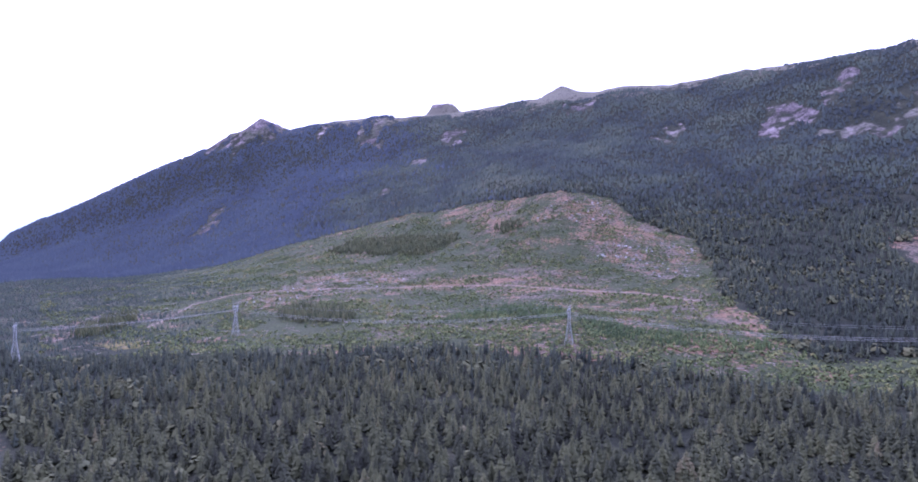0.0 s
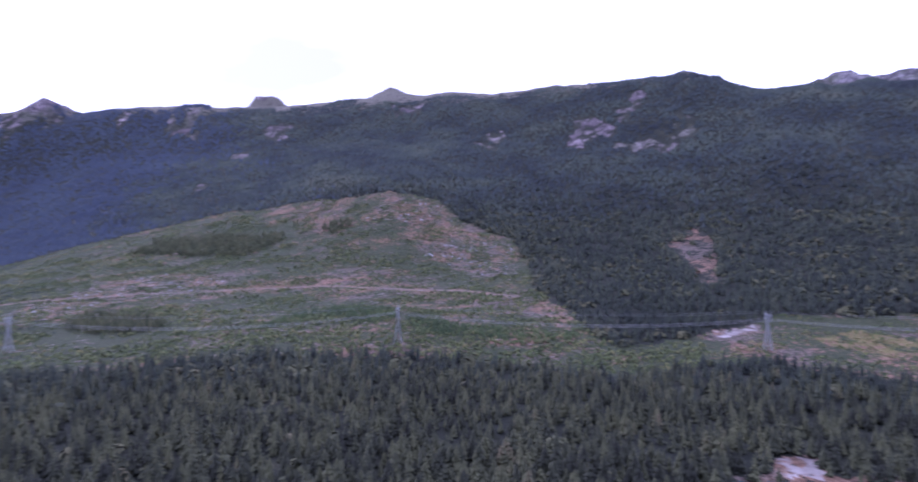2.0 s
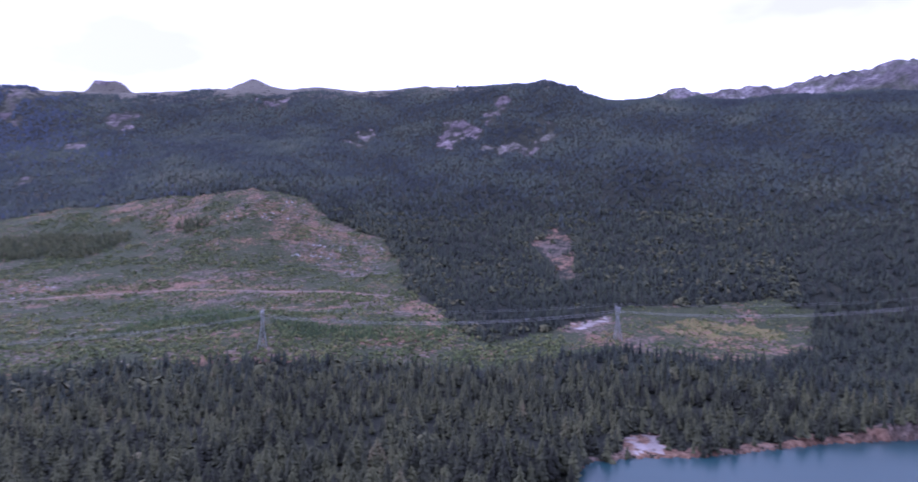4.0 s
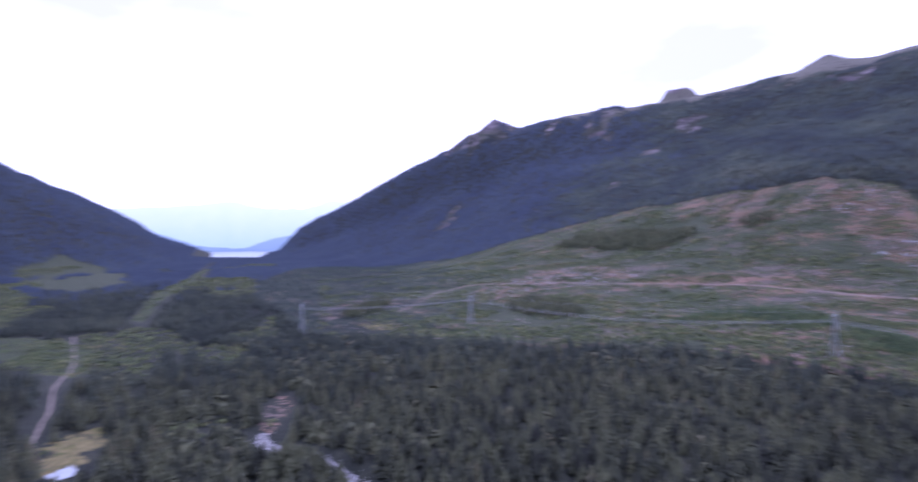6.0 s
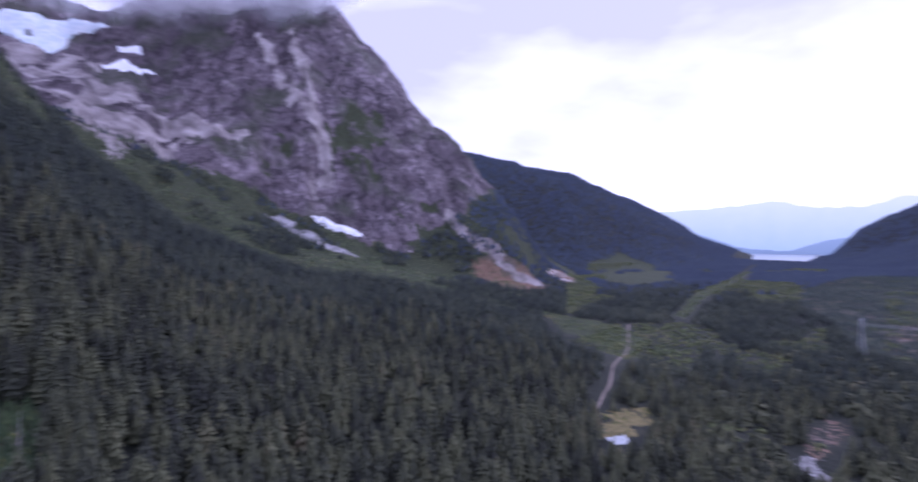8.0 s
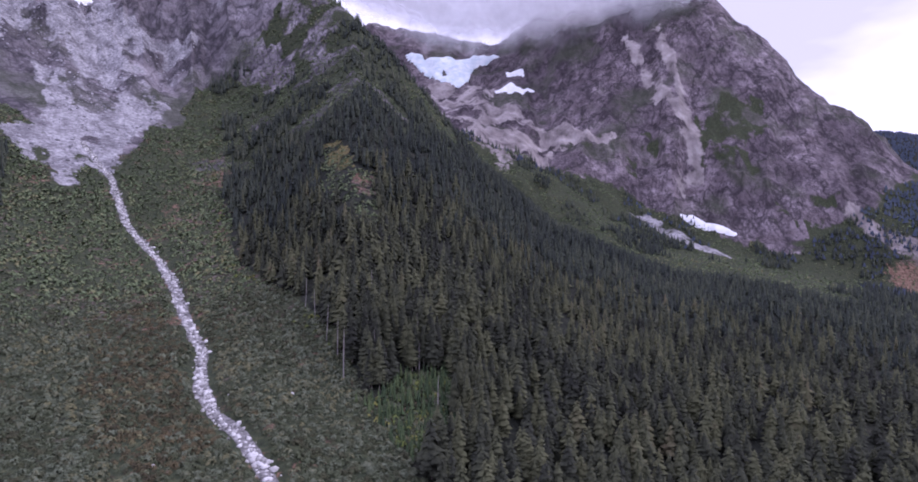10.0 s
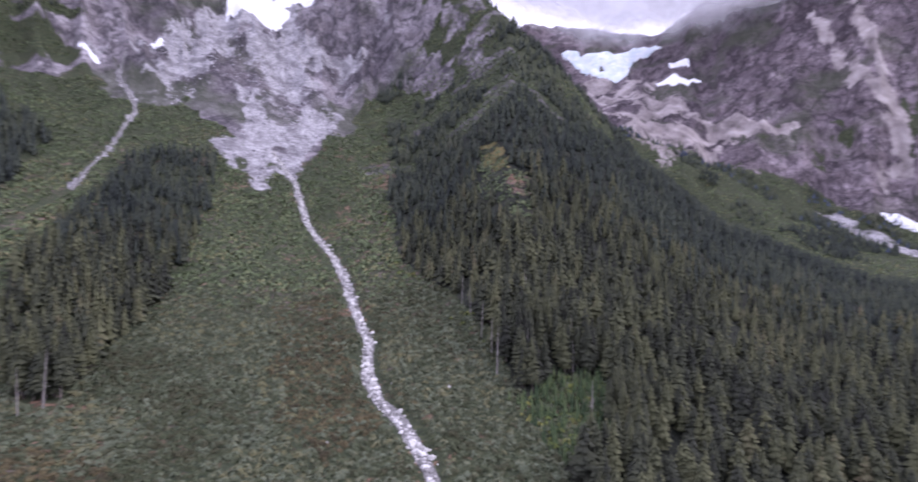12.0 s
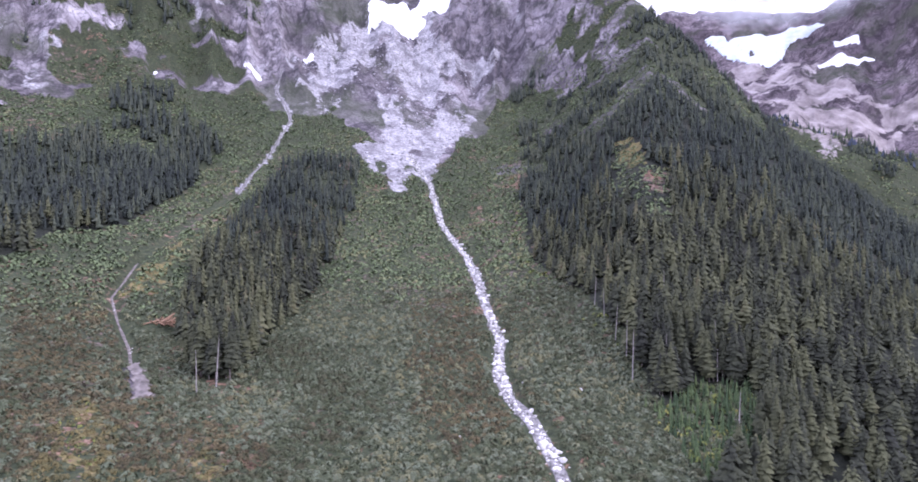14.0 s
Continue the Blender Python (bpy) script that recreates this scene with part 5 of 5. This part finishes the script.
def plant_scrub():
    rng = np.random.default_rng(40)
    for seed, gap, r0, r1, form in ((41, 1.85, 190, 355, 16), (47, 2.15, 265, 540, 9)):
        x, y = sow(rng, gap, r0, r1, 105, 190)
        m = open_fan(x, y) & ((np.hypot(x, y) + rng.uniform(-45, 45, len(x)) < 310) == (seed == 41)) & (np.hypot(x, y) + rng.uniform(-50, 50, len(x)) < 490)
        m &= ~(any_of(DRY_GRASS + BARE_SOIL[10:], x, y, 4, 12) & (rng.uniform(0, 1, len(x)) < 0.6))
        brown = m & ((any_of(BROWN_SCRUB, x, y, 14, 30) & (rng.uniform(0, 1, len(x)) < 0.7)) | (clouds(x / 38, y / 60, 4, 23) + 0.25 * rng.normal(0, 1, len(x)) > 0.62))
        ochre = m & any_of([*DRY_GRASS[5:], OCHRE_SCRUB], x, y, 14, 20) & (rng.uniform(0, 1, len(x)) < 0.75)
        brown &= ~ochre
        if ochre.any():
            bushes("ochre_scrub", "yellowing ochre scrub on the debris fan", seed + 30, form, OCHRE_LEAF, x[ochre], y[ochre], 0.8, 2.4)
        m &= ~ochre
        bushes("alder_scrub", "brownish autumn scrub beside the stream", seed + 8, form, BROWN_LEAF, x[brown], y[brown], 0.8, 2.3)
        m &= ~brown
        bushes("alder_scrub", "dense grey-green alder scrub on the debris fan", seed, form, ALDER, x[m], y[m], 0.9, 3.0)
    x, y = sow(rng, 3.7, 440, 1330, 100, 190)
    m = (open_fan(x, y) | any_of(LEDGES, x, y, 20, 50) & ~wet_or_stony(x, y)) & (rock_line(x, y) < 0.6) & (np.hypot(x, y) + rng.uniform(-50, 50, len(x)) > 490)
    bushes("alder_scrub", "green alder scrub on the upper fan and ledges", 42, 4, UPPER_ALDER, x[m], y[m], 1.6, 3.4)
    x, y = sow(rng, 5.4, 480, 1950, -68, 42)
    m = inside(CLEARING, x, y, 10, 30, 2) & (clouds(x / 70, y / 30, 5, 33) > -0.2 + 0.55 * fade(20, 30, bearing_of(x, y))) & (near_line(ROAD, x, y) > 5)
    bushes("brush", "low green brush regrowing over the clear-cut", 43, 4, BRUSH, x[m], y[m], 1.0, 3.0)
    # taller growth in clumps, and a lush strip along the forest's far edge
    x, y = sow(rng, 6.5, 560, 1700, -40, 36)
    lush = 0.16 - 0.45 * (1 - fade(700, 900, np.hypot(x, y)))
    m = inside(CLEARING, x, y, 10, 30, 2) & (clouds(x / 55, y / 40, 4, 35) > lush) & (near_line(ROAD, x, y) > 8)
    bushes("brush", "taller green broadleaf clumps on the clear-cut", 49, 7, YOUNG_LEAF, x[m], y[m], 2.2, 4.8)
    xs, ys = zip(*[sow_in(rng, p, 4.6) for p in DRY_GRASS])
    bushes("meadow_tufts", "yellowing tussocks in a dry meadow", 50, 4, YELLOW_LEAF, np.concatenate(xs), np.concatenate(ys), 0.6, 1.5)
    xs, ys = zip(*[sow_in(rng, p, 5.0) for p in VALLEY_MEADOWS[:2]])
    bushes("brush", "low green brush in the valley meadow", 44, 4, BRUSH, np.concatenate(xs), np.concatenate(ys), 1.0, 2.4)
    x, y = sow(rng, 6.5, 400, 2600, 24, 62)
    m = valley_gap(x, y) & ~wet_or_stony(x, y) & ~inside(CLEARING, x, y)
    bushes("brush", "pale green brush in gaps of the valley forest", 52, 5, YOUNG_LEAF, x[m], y[m], 1.6, 4.2)
    x, y = sow(rng, 8.0, 1050, 1750, 66, 116)
    m = (kind_at(x, y) == 2) & (rock_line(x, y) < 0.5) & ~wet_or_stony(x, y)
    bushes("alder_scrub", "low green scrub on the apron under the rock peak", 48, 4, UPPER_ALDER, x[m], y[m], 1.8, 4.5)
    x, y = sow_in(rng, YOUNG_GROWTH, 2.6)
    bushes("young_broadleaf", "bright green young broadleaf growth at the forest edge", 45, 10, YELLOW_LEAF, x[::4], y[::4], 1.5, 3.0)
    x, y = sow_in(rng, FAN, 8.0)
    d = near_line(FAN[:11], x, y)
    m = (d < 14) & (clouds(x / 15, y / 15, 2, 3) > 0.1)
    bushes("yellow_shrubs", "yellowing shrubs along the forest edge", 46, 9, YELLOW_LEAF, x[m], y[m], 1.5, 3.2)
    # broadleaf trees: singly and in drifts among the conifers, thick along the far edge of the valley forest
    x, y = sow(rng, 13.0, 250, 800, -58, 60)
    r = np.hypot(x, y)
    m = wooded(x, y, ground(x, y)) & (clouds(x / 60, y / 60, 4, 57) - 0.45 * fade(600, 720, r) > 0.28 - 0.75 * fade(560, 720, r))
    bushes("broadleaf_trees", "pale olive broadleaf trees among the valley conifers", 54, 16, OLIVE_LEAF, x[m], y[m], 5.5, 10.5, "trees")
    x, y = sow(rng, 13.0, 880, 1500, -60, -10)
    m = wooded(x, y, ground(x, y)) & (ground(x, y) < 300) & (clouds(x / 60, y / 90, 4, 58) > -0.08)
    bushes("broadleaf_trees", "olive and brown broadleaf trees low on the mountain flank", 55, 8, OLIVE_LEAF, x[m], y[m], 5.0, 9.5, "trees")


plant_scrub()


def plant_young():
    rng = np.random.default_rng(60)
    xs, ys = zip(*[sow_in(rng, p, 4.2) for p in YOUNG_BELTS])
    x, y = np.concatenate(xs), np.concatenate(ys)
    gx, gy = sow_in(rng, YOUNG_GROWTH, 2.8)
    sx, sy = sow(rng, 55, 640, 1500, -40, 30)
    m = inside(CLEARING, sx, sy, 10, 30, 2)
    x, y = np.concatenate([x, gx, sx[m]]), np.concatenate([y, gy, sy[m]])
    rx, ry = sow(rng, 6.4, 700, 2400, 12, 42)
    m = inside(CLEARING, rx, ry, 10, 30, 2) & (bearing_of(rx, ry) + 12 * clouds(rx / 160, ry / 90, 4, 64) > 21 + 9 * rng.uniform(0, 1, len(rx)))
    dx, dy = rx[m], ry[m]
    shapes = [conifer_shape(random.Random(66 + k), 6, 0.26, 0.02, 4) for k in range(5)]
    stuff("young_conifers", "dark teal young conifers spreading over the clear-cut", "trees", shapes, dx, dy, rng.uniform(3, 8, len(dx)), rng.uniform(0.9, 1.3, len(dx)), TEAL_NEEDLES, 67)
    gxs, gys = zip(*[sow_in(rng, p, 6.0) for p in GROVES])
    gx, gy = np.concatenate(gxs), np.concatenate(gys)
    shapes = [conifer_shape(random.Random(160 + k), 9, 0.24, 0.1, 4) for k in range(6)]
    stuff("grove_conifers", "olive green conifers left standing in groves on the clear-cut", "trees", shapes, gx, gy, rng.uniform(9, 19, len(gx)), rng.uniform(0.8, 1.2, len(gx)), GROVE_NEEDLES, 161)
    h = rng.uniform(3.5, 9.5, len(x))
    shapes = [conifer_shape(random.Random(60 + k), 8, 0.28, 0.02, 4) for k in range(5)]
    stuff("young_conifers", "bright green young conifers planted in belts", "trees", shapes, x, y, h, rng.uniform(0.8, 1.2, len(x)), YOUNG_NEEDLES, 61)


plant_young()


# ---- stones and fallen wood ----
def strew_stones():
    rng = np.random.default_rng(70)
    shapes = [rock_shape(random.Random(70 + k)) for k in range(7)]

    def along(line, half, n, power=1.0):
        p = np.array(line, float)
        seg = np.linalg.norm(np.diff(p, axis=0), axis=1)
        far = rng.uniform(0, 1, n) ** power * seg.sum()
        k = np.clip(np.searchsorted(np.cumsum(seg), far), 0, len(seg) - 1)
        t = ((far - np.concatenate([[0], np.cumsum(seg)])[k]) / seg[k])[:, None]
        d = (p[k + 1] - p[k]) / seg[k][:, None]
        q = p[k] * (1 - t) + p[k + 1] * t + np.stack([-d[:, 1], d[:, 0]], -1) * (rng.normal(0, 0.5, n) * half)[:, None]
        return q[:, 0], q[:, 1]

    x, y = along(STREAM, 3.6, 3000)
    stuff("stream_stones", "pale granite stones filling the stream channel", "stones", shapes, x, y, 0.5 + 2.2 * rng.uniform(0, 1, len(x)) ** 3,
          rng.uniform(0.9, 1.5, len(x)), BOULDER, 71, 0.05)
    for line, half, n in ((RILLS[0][:8], 3.0, 800), (RILLS[1], 1.6, 18), (CREEK, 8, 900)):
        x, y = along(line, half, n)
        stuff("stream_stones", "pale stones in a narrow watercourse", "stones", shapes, x, y, rng.uniform(0.3, 1.2, n), rng.uniform(0.9, 1.5, n), BOULDER, 72, 0.05)
    xs, ys = zip(*[sow_in(rng, p, 7.0) for p in SCREE[:2]])
    x, y = np.concatenate(xs), np.concatenate(ys)
    stuff("scree_blocks", "grey granite blocks strewn over the scree apron", "stones", shapes, x, y, 0.8 + 3.2 * rng.uniform(0, 1, len(x)) ** 3,
          rng.uniform(0.9, 1.6, len(x)), SCREE_ROCK, 73, 0.2)
    # the larger stones, each on its own
    meshes = [mesh_of("boulder", v, f, BOULDER) for v, f in shapes]
    x, y = along(STREAM, 3.4, 60)
    fx, fy = sow_in(rng, FAN[4:16], 110)
    x, y = np.concatenate([x, fx]), np.concatenate([y, fy])
    for k, (a, b, c) in enumerate(zip(x, y, ground(x, y))):
        ob = new("boulder", meshes[k % 7])
        s = rng.uniform(0.9, 2.0)
        ob.matrix_basis = pose(a, b, c + 0.1, 0, 0, rng.uniform(0, 360)) @ Matrix.Diagonal((s * 1.2, s, s * 0.9, 1))
        tagged(ob, "pale granite boulder beside the stony stream" if k < 60 else "pale granite boulder among alder scrub", "boulder", "boulders on the fan")


strew_stones()


def log_shape():
    """A felled stem lying down, one metre long, six-sided and tapered."""
    v = [(x, (0.03 - 0.012 * x) * math.cos(q * 1.047), 0.02 + (0.03 - 0.012 * x) * math.sin(q * 1.047)) for x in (0, 1) for q in range(6)]
    f = []
    for q in range(6):
        a, b = q, (q + 1) % 6
        f += [(a, b, b + 6), (a, b + 6, a + 6)]
    return np.array(v), np.array(f)


def strew_wood():
    rng = np.random.default_rng(80)
    xs, ys = zip(*[sow_in(rng, p, 9) for p in BARE_SOIL[1:6]])
    sx, sy = sow(rng, 24, 640, 1500, -30, 34)
    m = inside(CLEARING, sx, sy)
    x, y = np.concatenate([*xs, sx[m]]), np.concatenate([*ys, sy[m]])
    stuff("logging_slash", "bleached logs and slash left on the clear-cut", "logs", [log_shape()], x, y, rng.uniform(5, 15, len(x)), rng.uniform(0.8, 1.2, len(x)) , LOGS, 81, -0.2)
    shapes = [rock_shape(random.Random(170 + k)) for k in range(5)]
    xs, ys = zip(*[sow_in(rng, p, 13) for p in BARE_SOIL[1:4]])
    x, y = np.concatenate(xs), np.concatenate(ys)
    stuff("scattered_rocks", "pale rocks and stumps bared on the clear-cut", "rocks", shapes, x, y, 0.8 + 4.0 * rng.uniform(0, 1, len(x)) ** 3, rng.uniform(0.9, 1.6, len(x)), SCREE_ROCK, 82, 0.2)
    # one uprooted pile beside the centre stand
    pile = new("root_pile")
    pile.matrix_basis = pose(-131, -428, float(ground(-131, -428)))
    v, f = log_shape()
    for k in range(38):
        ob = new("log", mesh_of("log", v * (1, 2.2, 2.2), f, RED_WOOD))
        ob.parent = pile
        s = rng.uniform(5, 12)
        ob.matrix_basis = pose(rng.uniform(-7, 7), rng.uniform(-6, 6), rng.uniform(0, 3.4), 0, rng.uniform(-35, 15), rng.uniform(0, 360)) @ Matrix.Diagonal((s, s, s, 1))
    tagged(pile, "pile of reddish uprooted stems beside the conifer stand", "log pile")


strew_wood()


# ---- single trees ----
def trunk_mesh(name, rad, top, material, rng, tall=1.0):
    v, f = [], []
    rings = [(0, 1.25), (0.04, 1.0), (0.35, 0.8), (0.7, 0.5), (top, 0.12)]
    for h, k in rings:
        lean = (rng.uniform(-0.004, 0.004), rng.uniform(-0.004, 0.004))
        v += [(lean[0] + rad * k * math.cos(q * 1.047), lean[1] + rad * k * math.sin(q * 1.047), h * tall) for q in range(6)]
    for r in range(len(rings) - 1):
        for q in range(6):
            f.append((r * 6 + q, r * 6 + (q + 1) % 6, (r + 1) * 6 + (q + 1) % 6, (r + 1) * 6 + q))
    return mesh_of(name, np.array(v), np.array(f), material)


def single_conifers():
    rng, nrng = random.Random(90), np.random.default_rng(90)
    kinds = []
    for k in range(5):
        tree = new("conifer_tree")
        trunk = new("trunk", trunk_mesh("trunk", 0.013, 0.97, BARK, rng))
        v, f, nv = conifer_shape(rng, 110, rng.uniform(0.19, 0.25), rng.uniform(0.14, 0.34), 6)
        crown = new("crown", mesh_of("crown", v, f, TREE_NEEDLES, normals=nv))
        trunk.parent = crown.parent = tree
        tagged(trunk, "grey-brown bark")
        tagged(tree, "tall dark green conifer with drooping branches, in dense forest", "tree", "conifers at the forest edge")
        kinds.append(tree)
    spots = []
    for (x0, x1, y0, y1) in SINGLE_TREES:
        n = int((x1 - x0) * (y1 - y0) / 5.6 ** 2)
        x, y = nrng.uniform(x0, x1, n), nrng.uniform(y0, y1, n)
        m = wooded(x, y, ground(x, y))
        spots += list(zip(x[m], y[m]))
    spots = spots[:298]
    for k, (x, y) in enumerate(spots):
        h = rng.uniform(15, 26) * float(tree_height(np.array([x]), np.array([y]))[0])
        m = pose(x, y, float(ground(x, y)) - 0.3, rng.uniform(-2, 2), rng.uniform(-2, 2), rng.uniform(0, 360))
        if k < len(kinds):
            tree = kinds[k]
            tree.matrix_basis = m @ Matrix.Diagonal((h, h, h, 1))
        else:
            tree = copy_thing(kinds[k % 5], m)
            tree.scale = (h, h, h)


def dead_trees():
    rng = random.Random(95)
    snag = new("dead_tree")
    trunk = new("trunk", trunk_mesh("trunk", 0.014, 0.98, DEAD_WOOD, rng))
    trunk.parent = snag
    for k in range(14):
        v, f = log_shape()
        ob = new("branch", mesh_of("branch", v * (0.07 * (1.3 - k / 14), 0.06, 0.06), f, DEAD_WOOD))
        ob.parent = snag
        ob.matrix_basis = pose(0, 0, 0.32 + 0.045 * k, 0, rng.uniform(-10, 20), rng.uniform(0, 360))
    tagged(snag, "bare grey dead conifer snag at the forest edge", "dead tree", "dead trees")
    spots = [(-118, -305), (-124, -318), (-132, -330), (-150, -345), (-106, -300), (-272, -152), (-290, -166), (-305, -182), (-282, -140), (-330, -205),
             (-300, -120), (-318, -128), (-345, -222), (-260, -95), (-340, -150), (-380, -262), (-362, -180)]
    for k, (x, y) in enumerate(spots):
        h = rng.uniform(16, 30)
        m = pose(x, y, float(ground(x, y)) - 0.2, rng.uniform(-4, 4), rng.uniform(-4, 4), rng.uniform(0, 360))
        ob = snag if k == 0 else copy_thing(snag, m)
        ob.matrix_basis = m
        ob.scale = (h, h, h)


single_conifers()
dead_trees()


# ---- power line ----
def strut(bm, a, b, w):
    """One steel member with a square section."""
    a, b = Vector(a), Vector(b)
    d = (b - a).normalized()
    s = d.cross(Vector((0, 0, 1)) if abs(d.z) < 0.95 else Vector((1, 0, 0))).normalized() * w / 2
    t = d.cross(s).normalized() * w / 2
    lo = [bm.verts.new(a + p) for p in (s + t, s - t, -s - t, -s + t)]
    hi = [bm.verts.new(b + p) for p in (s + t, s - t, -s - t, -s + t)]
    for k in range(4):
        bm.faces.new((lo[k], lo[(k + 1) % 4], hi[(k + 1) % 4], hi[k]))
    bm.faces.new(lo[::-1])
    bm.faces.new(hi)


def part(name, bm, material, parent, label=""):
    me = bpy.data.meshes.new(name)
    bm.to_mesh(me)
    bm.free()
    me.materials.append(material)
    ob = new(name, me)
    ob.parent = parent
    return tagged(ob, label)


WAIST, BEAM, TIP, SPAN = 26.0, 41.0, 46.0, 11.5


def build_pylon():
    """A waisted lattice tower; its cross-beam lies along local x."""
    pylon = new("pylon")
    body, base, neck = bmesh.new(), 4.8, 1.3
    levels = [0, 6, 11.5, 16.5, 21.5, WAIST]
    half = [base + (neck - base) * h / WAIST for h in levels]
    for sx, sy in ((1, 1), (1, -1), (-1, -1), (-1, 1)):
        strut(body, (sx * base, sy * base, -1.5), (sx * neck, sy * neck, WAIST), 0.42)
    for (h0, w0), (h1, w1) in zip(zip(levels, half), zip(levels[1:], half[1:])):
        for s in (1, -1):
            for a, b in ((1, -1), (-1, 1)):
                strut(body, (a * w0, s * w0, h0), (b * w1, s * w1, h1), 0.22)
                strut(body, (s * w0, a * w0, h0), (s * w1, b * w1, h1), 0.22)
            strut(body, (-w1, s * w1, h1), (w1, s * w1, h1), 0.2)
            strut(body, (s * w1, -w1, h1), (s * w1, w1, h1), 0.2)
    part("tower_body", body, STEEL, pylon)
    for s in (1, -1):
        arm = bmesh.new()
        for sy in (1, -1):
            strut(arm, (s * neck, sy * neck, WAIST), (s * 7.6, sy * 0.8, BEAM), 0.34)
            strut(arm, (-s * neck * 0.2, sy * neck, WAIST), (s * 5.8, sy * 0.8, BEAM), 0.30)
            for k in range(5):
                p, q = k / 5, (k + 1) / 5
                strut(arm, (s * (neck + 6.3 * p), sy * (neck - 0.5 * p), WAIST + 15 * p), (s * (-0.26 + 6.06 * q), sy * (neck - 0.5 * q), WAIST + 15 * q), 0.2)
        part("arm", arm, STEEL, pylon)
        peak = bmesh.new()
        for d in (-1.4, 1.4):
            strut(peak, (s * 7.4 + d, 0, BEAM + 1.4), (s * 8.2, 0, TIP), 0.25)
        part("earth_wire_peak", peak, STEEL, pylon)
    beam = bmesh.new()
    for sy in (1, -1):
        for z in (BEAM, BEAM + 1.6):
            strut(beam, (-SPAN, sy * 0.8, BEAM + 0.8), (-SPAN + 3, sy * 0.8, z), 0.24)
            strut(beam, (-SPAN + 3, sy * 0.8, z), (SPAN - 3, sy * 0.8, z), 0.26)
            strut(beam, (SPAN - 3, sy * 0.8, z), (SPAN, sy * 0.8, BEAM + 0.8), 0.24)
        for k in range(10):
            x = -SPAN + 3 + k * (2 * SPAN - 6) / 10
            strut(beam, (x, sy * 0.8, BEAM + (k % 2) * 1.6), (x + (2 * SPAN - 6) / 10, sy * 0.8, BEAM + (1 - k % 2) * 1.6), 0.16)
    part("cross_beam", beam, STEEL, pylon)
    for x in (-SPAN + 0.6, 0, SPAN - 0.6):
        ins = bmesh.new()
        for k in range(8):
            m = pose(x, 0, BEAM - 0.5 - 0.45 * k)
            bmesh.ops.create_cone(ins, cap_ends=True, segments=6, radius1=0.32, radius2=0.12, depth=0.4, matrix=m)
        part("insulator", ins, GLASS_DISC, pylon, "grey insulator string")
    return tagged(pylon, "grey lattice steel pylon carrying a power line", "pylon", "pylons of the power line")


PYLONS = [(-531, 689), (-318, 820), (131, 688), (537, 537), (905, 300)]


def power_line():
    first = build_pylon()
    spots = []
    for k, (x, y) in enumerate(PYLONS):
        a, b = PYLONS[max(0, k - 1)], PYLONS[min(len(PYLONS) - 1, k + 1)]
        way = math.degrees(math.atan2(b[1] - a[1], b[0] - a[0]))
        m = pose(x, y, float(ground(x, y)), 0, 0, way + 90)
        if k == 0:
            first.matrix_basis = m
        else:
            copy_thing(first, m)
        spots.append(m)
    for m0, m1 in zip(spots, spots[1:]):
        for x, z, rad, sag in ((-SPAN + 0.6, BEAM - 4.2, 0.11, 12), (0, BEAM - 4.2, 0.11, 12), (SPAN - 0.6, BEAM - 4.2, 0.11, 12), (-8.2, TIP, 0.06, 8), (8.2, TIP, 0.06, 8)):
            a, b = m0 @ Vector((x, 0, z)), m1 @ Vector((x, 0, z))
            bm, rings = bmesh.new(), []
            for k in range(25):
                t = k / 24
                c = a.lerp(b, t) - Vector((0, 0, 4 * sag * t * (1 - t) * ((b - a).length / 440) ** 2))
                side = (b - a).cross(Vector((0, 0, 1))).normalized()
                rings.append([bm.verts.new(c + side * rad * math.cos(q * 2.094) + Vector((0, 0, rad * math.sin(q * 2.094)))) for q in range(3)])
            for r0, r1 in zip(rings, rings[1:]):
                for q in range(3):
                    bm.faces.new((r0[q], r0[(q + 1) % 3], r1[(q + 1) % 3], r1[q]))
            me = bpy.data.meshes.new("power_cable")
            bm.to_mesh(me)
            bm.free()
            me.materials.append(CABLE)
            tagged(new("power_cable", me), "grey overhead power cable strung between steel pylons", "cable", "cables of the power line")


power_line()
